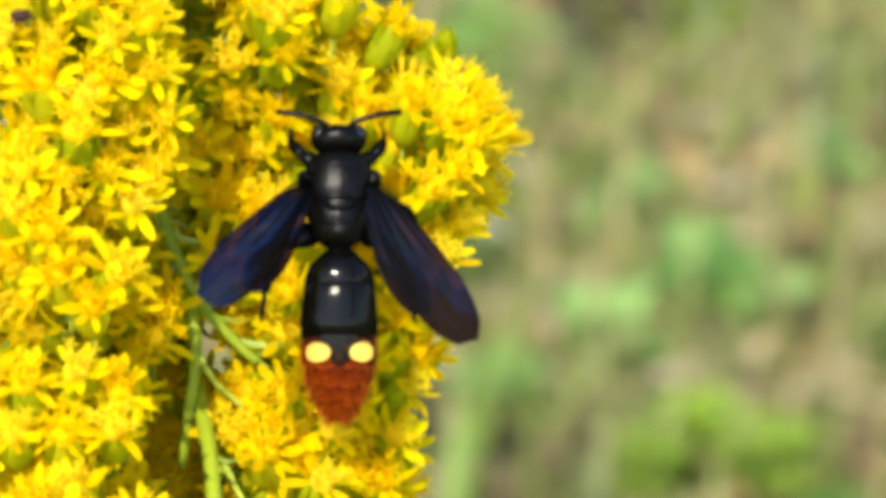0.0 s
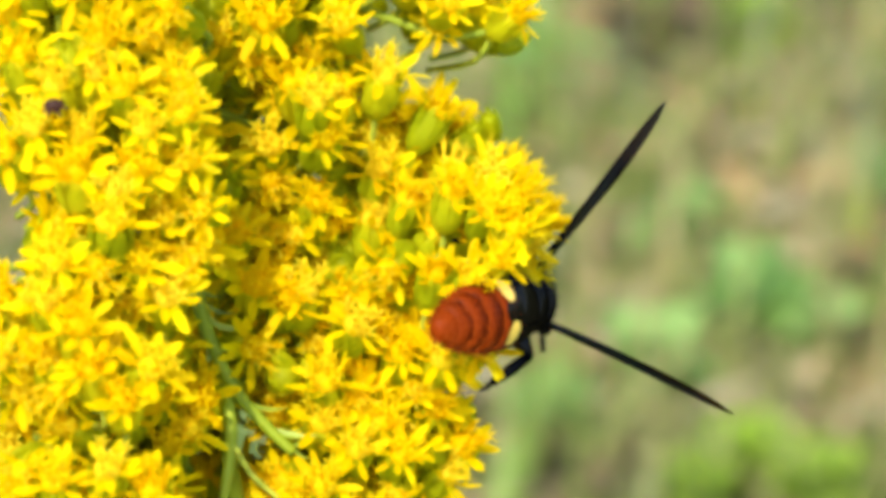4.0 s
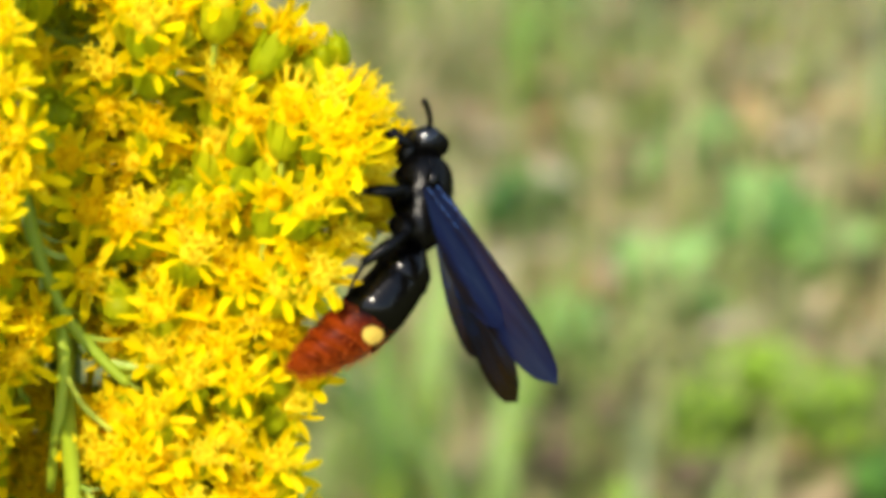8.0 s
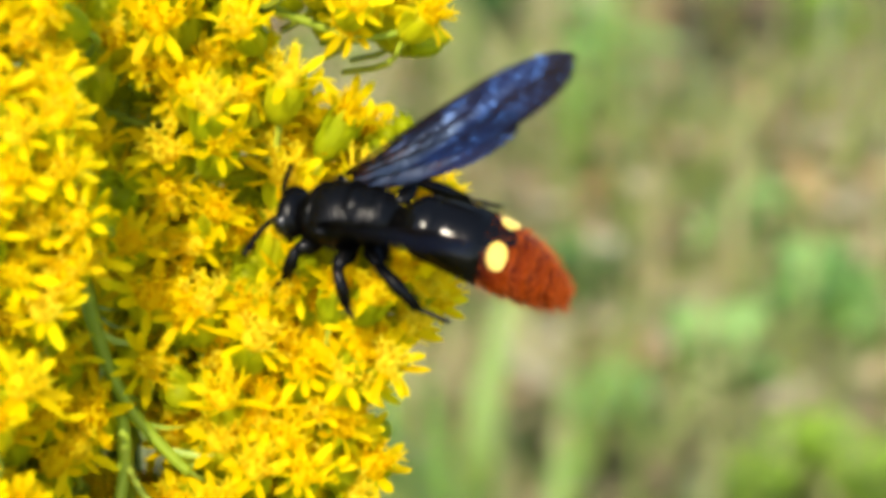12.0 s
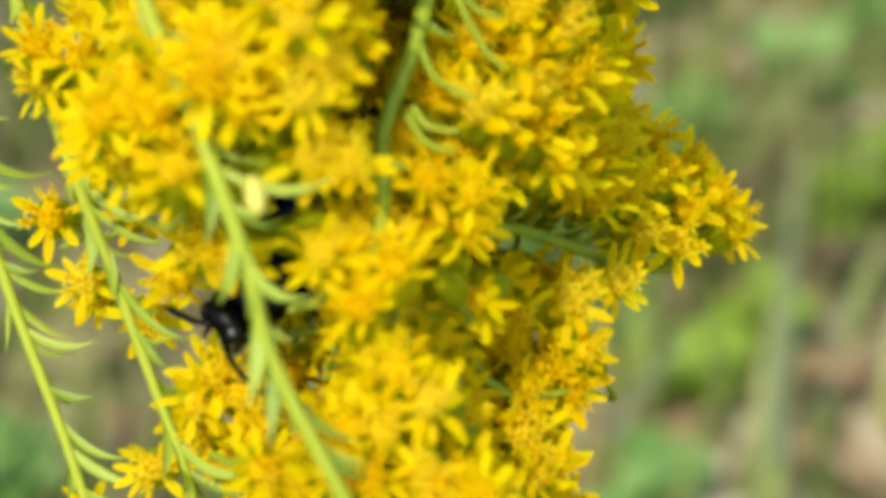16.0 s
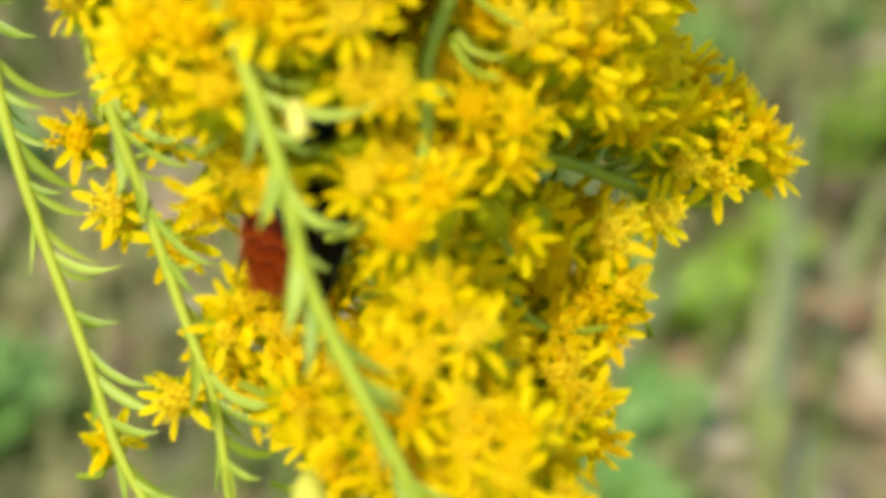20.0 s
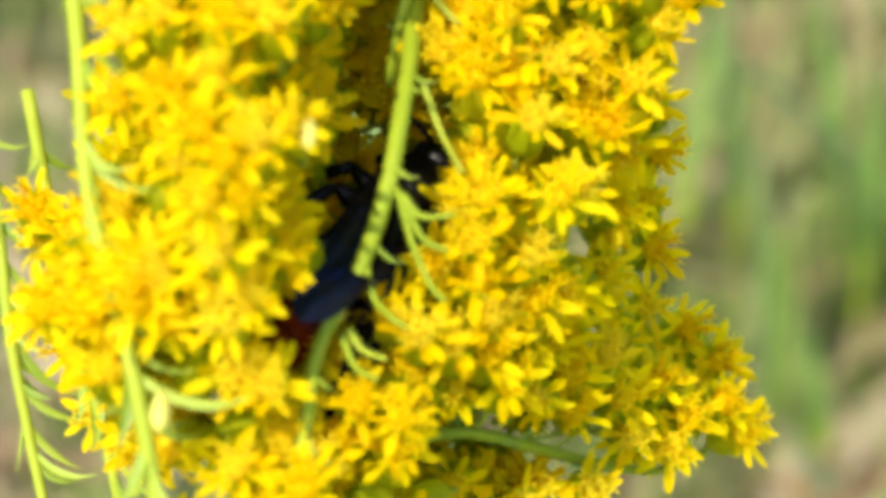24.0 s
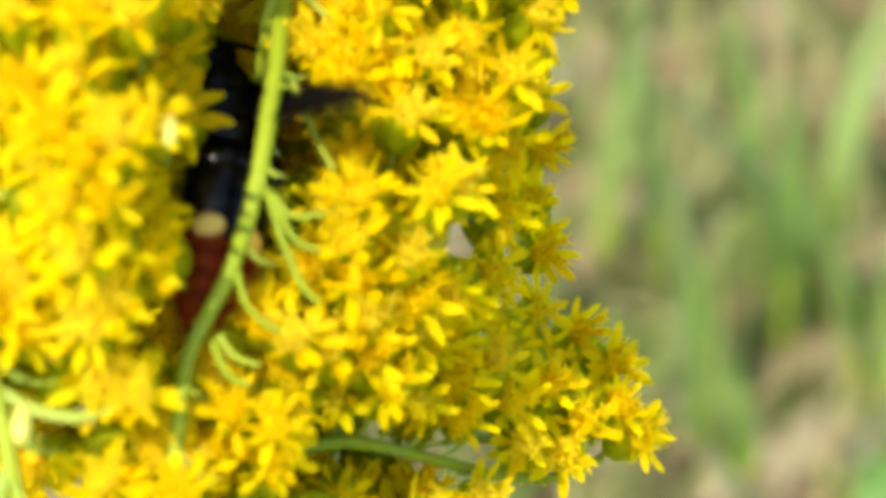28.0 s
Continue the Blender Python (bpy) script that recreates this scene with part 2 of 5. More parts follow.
def tube(points, radii, sides=7, cap=True):
    """Vertices and faces of a round tapered tube along points."""
    pts = [Vector(p) for p in points]
    verts, faces = [], []
    side = None
    for i, p in enumerate(pts):
        d = (pts[min(i + 1, len(pts) - 1)] - pts[max(i - 1, 0)]).normalized()
        if side is None:
            side = d.orthogonal().normalized()
        side = (side - d * side.dot(d)).normalized()
        up = d.cross(side)
        for k in range(sides):
            a = 2 * math.pi * k / sides
            verts.append(p + radii[i] * (math.cos(a) * side + math.sin(a) * up))
    for i in range(len(pts) - 1):
        for k in range(sides):
            a, b = i * sides + k, i * sides + (k + 1) % sides
            faces.append((a, b, b + sides, a + sides))
    if cap:
        faces.append(tuple(reversed(range(sides))))
        faces.append(tuple(range((len(pts) - 1) * sides, len(pts) * sides)))
    return verts, faces


def smooth_line(points, n=6):
    """A Catmull-Rom curve through points."""
    p = [Vector(q) for q in points]
    p = [2 * p[0] - p[1]] + p + [2 * p[-1] - p[-2]]
    out = []
    for i in range(1, len(p) - 2):
        for k in range(n):
            t = k / n
            out.append(0.5 * (2 * p[i] + (p[i + 1] - p[i - 1]) * t + (2 * p[i - 1] - 5 * p[i] + 4 * p[i + 1] - p[i + 2]) * t * t + (3 * p[i] - p[i - 1] - 3 * p[i + 1] + p[i + 2]) * t ** 3))
    out.append(p[-2])
    return out


def lathe(profile, sides=12, squash=1.0):
    """A closed body of revolution about y from (y, radius) pairs; squash flattens it along z."""
    verts, faces = [], []
    for y, r in profile:
        for k in range(sides):
            a = 2 * math.pi * k / sides
            verts.append((r * math.cos(a), y, squash * r * math.sin(a)))
    for i in range(len(profile) - 1):
        for k in range(sides):
            a, b = i * sides + k, i * sides + (k + 1) % sides
            faces.append((a, a + sides, b + sides, b))
    faces.append(tuple(range(sides)))
    faces.append(tuple(reversed(range((len(profile) - 1) * sides, len(profile) * sides))))
    return verts, faces


def blob(centre, radii, rings=8, sides=12):
    v, f = lathe([(radii[1] * -math.cos(math.pi * i / rings), max(1e-6, math.sin(math.pi * i / rings))) for i in range(rings + 1)], sides)
    return [(centre[0] + x * radii[0], centre[1] + y, centre[2] + z * radii[2]) for x, y, z in v], f


def joined(pieces):
    verts, faces = [], []
    for v, f in pieces:
        n = len(verts)
        verts += [tuple(q) for q in v]
        faces += [tuple(n + i for i in q) for q in f]
    return verts, faces


# ---- ground, grass and weeds behind the flower ----
def ground():
    verts, faces, n = [], [], 60
    lines = sorted({*np.round(np.linspace(-1.5, 2.5, 50), 3).tolist(), -300, -80, -20, -6, 6, 20, 80, 300})
    for y in lines:
        for x in lines:
            near = abs(x) < 5 and abs(y) < 5
            z = 0.012 * noise.noise((x * 4, y * 4, 0)) + 0.006 * noise.noise((x * 14, y * 14, 3)) if near else 0.0
            verts.append((x, y, z))
    k = len(lines)
    for i in range(k - 1):
        for j in range(k - 1):
            faces.append((i * k + j, i * k + j + 1, (i + 1) * k + j + 1, (i + 1) * k + j))
    ob = new("ground", mesh_of("ground", verts, faces, mat_ground))
    tagged(ob, "sunlit soil with dry litter and thin green cover", "ground", kind="structure")


ground()


def blade(base, height, width, lean, heading, rnd, segs=5):
    """A curved grass blade with a fold along its middle."""
    d, s = Vector((math.cos(heading), math.sin(heading), 0)), Vector((-math.sin(heading), math.cos(heading), 0))
    verts, faces = [], []
    for i in range(segs + 1):
        t = i / segs
        p = Vector(base) + d * lean * height * t * t + Vector((0, 0, height * (t - 0.25 * lean * t * t)))
        w = 0.5 * width * (1 - t ** 2.2) + 0.0002
        verts += [p - s * w, p + d * w * 0.35, p + s * w]
    for i in range(segs):
        a = 3 * i
        faces += [(a, a + 1, a + 4, a + 3), (a + 1, a + 2, a + 5, a + 4)]
    return verts, faces


def grasses():
    rnd = random.Random(11)
    pieces = []
    for _ in range(11000):
        y = rnd.triangular(0.1, 3.6, 0.8)
        x = rnd.gauss(0.06 * y, 0.36 + 0.16 * y)
        patch = noise.noise((x * 5, y * 5, 7))
        if patch < rnd.uniform(-0.9, 0.2):
            continue
        upright = rnd.random() < 0.22
        h = (rnd.uniform(0.05, 0.15) if upright else rnd.uniform(0.02, 0.07)) * (1 + 0.5 * patch)
        pieces.append(blade((x, y, -0.004), h, rnd.uniform(0.002, 0.0065), rnd.uniform(0.05, 0.3) if upright else rnd.uniform(0.3, 1.1), rnd.uniform(0, 6.28), rnd))
    # the lawn goes on around, thinner
    for _ in range(20000):
        x, y = rnd.gauss(0, 1.9), rnd.gauss(0.9, 2.0)
        if (x * x + y * y < 0.03) or noise.noise((x * 3, y * 3, 4)) < rnd.uniform(-0.8, 0.3):
            continue
        pieces.append(blade((x, y, -0.004), rnd.uniform(0.03, 0.12), rnd.uniform(0.003, 0.009), rnd.uniform(0.1, 1.0), rnd.uniform(0, 6.28), rnd, 3))
    v, f = joined(pieces)
    tagged(new("grass", mesh_of("grass", v, f, mat_grass)), "thin lawn grass, part green and part dry", "grass", kind="stuff")
    flakes = []
    for i in range(7500):
        y = rnd.triangular(0.1, 3.4, 0.8)
        x = rnd.gauss(0.06 * y, 0.36 + 0.16 * y)
        if i >= 4600:
            x, y = rnd.gauss(0, 1.4), rnd.gauss(0.8, 1.5)
        a, ln, w = rnd.uniform(0, 6.28), rnd.uniform(0.008, 0.05), rnd.uniform(0.002, 0.010)
        d, s = Vector((math.cos(a), math.sin(a), rnd.uniform(-0.15, 0.3))), Vector((-math.sin(a), math.cos(a), rnd.uniform(-0.2, 0.2)))
        c = Vector((x, y, rnd.uniform(0.004, 0.014)))
        flakes.append(([c - d * ln, c - s * w + d * 0.1 * ln, c + Vector((0, 0, 0.3 * w)), c + s * w, c + d * ln], [(0, 1, 2), (0, 2, 3), (1, 4, 2), (2, 4, 3)]))
    v, f = joined(flakes)
    tagged(new("leaf_litter", mesh_of("leaf_litter", v, f, mat_litter)), "dry straw and leaf crumbs lying on soil", "litter", kind="stuff")


grasses()


def leaf_mesh(name, length, width, material, cup=0.15, droop=0.2, teeth=0.0, segs=7):
    """A pointed leaf along +y with a raised rim and a midrib."""
    verts, faces = [], []
    for i in range(segs + 1):
        t = i / segs
        w = width * 0.5 * math.sin(math.pi * min(1, 0.06 + 0.94 * t)) ** 0.8 * (1 + teeth * (-1) ** i)
        for j, s in enumerate((-1, -0.5, 0, 0.5, 1)):
            verts.append((s * w, t * length, cup * width * s * s - droop * length * t * t - 0.02 * width * (s == 0)))
    for i in range(segs):
        for j in range(4):
            a = i * 5 + j
            faces.append((a, a + 1, a + 6, a + 5))
    return mesh_of(name, verts, faces, material)


def weed(x, y, height, leaf_len, leaf_w, count, material, seed, label, spread=1.0, lean=(0, 0)):
    rnd = random.Random(seed)
    root = tagged(new("weed_plant"), label, "weed", "low weeds in the grass")
    root.location = (x, y, 0)
    height *= 0.7
    v, f = tube(smooth_line([(0, 0, -0.005), (0.15 * lean[0], 0.15 * lean[1], height * 0.5), (lean[0], lean[1], height)], 4), [0.0016 - 0.0001 * i for i in range(9)], 6)
    part("stem", mesh_of("weed_stem", v, f, mat_stem), None, root)
    count += 2
    me = leaf_mesh("weed_leaf", 0.8 * leaf_len, 1.1 * leaf_w, material)
    for i in range(count):
        t = (i + 0.6) / count
        az = i * 2.4 + rnd.uniform(-0.4, 0.4)
        m = pose(lean[0] * t * t, lean[1] * t * t, height * (0.25 + 0.75 * t), 0, 0, math.degrees(az)) @ pose(0, 0, 0, rnd.uniform(-5, 30) * spread, rnd.uniform(-20, 20), 0)
        part("leaf", me, None, root, m=m @ Matrix.Diagonal((*[rnd.uniform(0.75, 1.15)] * 3, 1)))


# DARK weeds get their shade from the leaf colour
GREEN, LIME, DARK = "broad-leaved low weed, fresh mid-green, in grass", "low yellow-green weed with rounded leaves in grass", "low green weed with shade put into its dark leaf colour"
for i, (x, y, h, ln, w, n, kind) in enumerate([
    (0.185, 1.05, 0.05, 0.034, 0.020, 9, "g"), (0.215, 0.985, 0.05, 0.036, 0.020, 9, "g"), (0.240, 0.955, 0.045, 0.032, 0.018, 8, "g"),
    (0.162, 0.925, 0.05, 0.036, 0.020, 9, "g"), (0.300, 1.10, 0.05, 0.03, 0.016, 7, "g"), (0.130, 1.20, 0.09, 0.05, 0.014, 7, "g"),
    (0.190, 0.845, 0.045, 0.034, 0.026, 10, "l"), (0.215, 0.820, 0.045, 0.032, 0.026, 10, "l"), (0.165, 0.815, 0.045, 0.030, 0.024, 9, "l"),
    (0.270, 1.28, 0.06, 0.036, 0.024, 8, "l"), (0.10, 0.70, 0.05, 0.030, 0.022, 8, "l"), (0.125, 0.735, 0.04, 0.026, 0.020, 7, "l"),
    (-0.20, 0.80, 0.06, 0.045, 0.024, 9, "g"), (-0.165, 0.64, 0.05, 0.036, 0.02, 8, "g"), (0.062, 0.590, 0.04, 0.026, 0.016, 7, "g"), (0.108, 0.885, 0.045, 0.034, 0.024, 8, "g"),
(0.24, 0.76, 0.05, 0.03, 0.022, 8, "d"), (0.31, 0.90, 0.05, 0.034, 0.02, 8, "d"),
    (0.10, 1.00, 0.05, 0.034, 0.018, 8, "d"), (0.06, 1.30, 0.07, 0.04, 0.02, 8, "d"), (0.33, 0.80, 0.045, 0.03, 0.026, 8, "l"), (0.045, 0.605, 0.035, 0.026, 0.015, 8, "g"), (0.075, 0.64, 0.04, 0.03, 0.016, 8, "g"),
]):
    weed(x, y, h, ln, w, n, {"g": mat_weed, "l": mat_weed_lime, "d": mat_weed_dark}[kind], 40 + i, {"g": GREEN, "l": LIME, "d": DARK}[kind])


def tall_blade(x, y, height, width, lean, heading, material, label):
    root = tagged(new("grass_blade"), label, "grass blade", "broad grass blades")
    root.location = (x, y, 0)
    v, f = blade((0, 0, -0.005), height, width, lean, radians(heading), None, 9)
    part("leaf_blade", mesh_of("leaf_blade", v, f, material), None, root)
    rib = [Vector(q) + Vector((0, 0, 0.0004)) for q in v[1::3]]
    part("midrib", mesh_of("midrib", *tube(rib, [0.05 * width * (1 - 0.8 * i / len(rib)) for i in range(len(rib))], 5), mat_pale), None, root, "pale rib along the blade")
    low = [Vector((0, 0, -0.005)), Vector((0, 0, 0.12 * height)), rib[3]]
    part("sheath", mesh_of("sheath", *tube(low, [0.0022, 0.002, 0.0008], 7), mat_stem), None, root)


UPRIGHT, LEANING, PALE = "broad green grass blade standing upright", "long dark green grass blade leaning over", "pale grey-green grass stalk standing in the lawn"
for x, y, h, w, lean, hd, mat, lab in [
    (0.000, 0.692, 0.135, 0.040, 0.10, 200, mat_blade, "broad bright green grass blade standing upright"),
    (-0.021, 0.779, 0.160, 0.022, 0.15, 150, mat_blade, UPRIGHT),
    (-0.046, 0.795, 0.140, 0.014, 0.20, 60, mat_blade, UPRIGHT),
    (0.016, 0.805, 0.130, 0.014, 0.25, 120, mat_blade, UPRIGHT),
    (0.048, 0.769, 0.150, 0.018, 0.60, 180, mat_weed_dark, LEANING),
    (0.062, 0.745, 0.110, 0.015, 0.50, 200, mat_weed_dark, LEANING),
    (0.070, 0.70, 0.13, 0.015, 0.2, 80, mat_blade, UPRIGHT),
    (0.030, 0.750, 0.130, 0.016, 0.20, 100, mat_blade, UPRIGHT),
    (0.045, 0.815, 0.140, 0.018, 0.30, 60, mat_blade, UPRIGHT),
    (0.060, 0.720, 0.105, 0.014, 0.35, 140, mat_blade, UPRIGHT),
    (0.080, 0.790, 0.130, 0.016, 0.25, 30, mat_blade, UPRIGHT),
    (0.020, 0.660, 0.075, 0.013, 0.40, 120, mat_blade, UPRIGHT),
    (0.031, 0.626, 0.055, 0.010, 0.70, 150, mat_pale, PALE),
    (0.054, 0.656, 0.075, 0.009, 0.55, 30, mat_pale, PALE),
    (0.110, 0.594, 0.190, 0.009, 0.06, 80, mat_pale, PALE),
    (0.135, 0.66, 0.110, 0.007, 0.15, 20, mat_pale, PALE),
    (0.110, 1.143, 0.100, 0.013, 0.15, 100, mat_blade, UPRIGHT),
    (0.127, 1.19, 0.110, 0.012, 0.25, 60, mat_blade, UPRIGHT),
    (0.178, 1.141, 0.120, 0.005, 0.2, 130, mat_pale, PALE),
    (0.25, 1.20, 0.110, 0.005, 0.2, 60, mat_pale, PALE),
    (0.285, 1.06, 0.120, 0.005, 0.15, 110, mat_pale, PALE),
    (0.305, 0.95, 0.100, 0.005, 0.2, 70, mat_pale, PALE),
]:
    tall_blade(x, y, h, w, lean, hd, mat, lab)


def dry_leaves():
    me = leaf_mesh("dry_leaf", 0.026, 0.012, mat_dry, 0.35, -0.1)
    rnd = random.Random(5)
    for x, y, a, size in [(0.215, 1.19, 40, 1), (0.20, 1.27, -30, 1), (0.189, 1.128, 75, 1.5), (0.295, 1.117, 100, 1.5), (0.285, 1.02, 60, 1), (0.233, 1.076, 20, 1.3), (0.125, 1.112, 150, 1.2), (0.241, 0.999, 70, 1.3), (0.188, 1.322, 110, 1.5), (0.242, 0.861, 10, 1.3), (0.13, 0.93, 20, 1), (0.29, 0.86, 150, 1), (0.16, 0.70, 80, 1), (0.20, 0.66, 20, 1), (-0.16, 0.84, 70, 1), (0.053, 0.87, 110, 1.3), (0.03, 0.62, 60, 1), (0.131, 0.687, 60, 1.2)]:
        ob = tagged(new("dry_leaf", me), "curled russet dry leaf lying on the ground", "dry leaf", "dry leaves on the ground")
        ob.matrix_basis = pose(x, y, 0.014, rnd.uniform(-15, 15), rnd.uniform(-15, 15), a) @ Matrix.Diagonal((size, size, size, 1))
    # leaf shapes added to make dark brown patches on the ground
    old = leaf_mesh("dead_leaf", 0.05, 0.032, mat_dark_leaf, 0.3, -0.05)
    for x, y, a in [(0.221, 1.285, 60), (0.205, 1.262, 150), (0.24, 1.27, 20), (0.111, 0.775, 40), (0.144, 0.835, 110), (0.192, 0.765, 80), (0.10, 0.735, 160)]:
        ob = tagged(new("dead_leaf", old), "dark brown leaf shape added as a dark patch in the lawn", "dead leaf", "dead leaves on the ground")
        ob.matrix_basis = pose(x, y, 0.02, rnd.uniform(-10, 10), rnd.uniform(-10, 10), a)


dry_leaves()

# ---- the goldenrod ----
# Plume space: x right, y up along the picture's upright, z towards the camera, in metres; its origin hangs in the air inside the plume.
TILT = radians(35)
PLUME = Matrix(((1, 0, 0, 0), (0, math.sin(TILT), -math.cos(TILT), 0), (0, math.cos(TILT), math.sin(TILT), 0.57), (0, 0, 0, 1)))
BASE = Vector((-0.045, 0.09, 0.0))
plant = tagged(new("goldenrod"), "goldenrod plume in full yellow bloom on a green stalk", "flower")
plant.location = BASE
IN_PLANT = Matrix.Translation(-BASE) @ PLUME

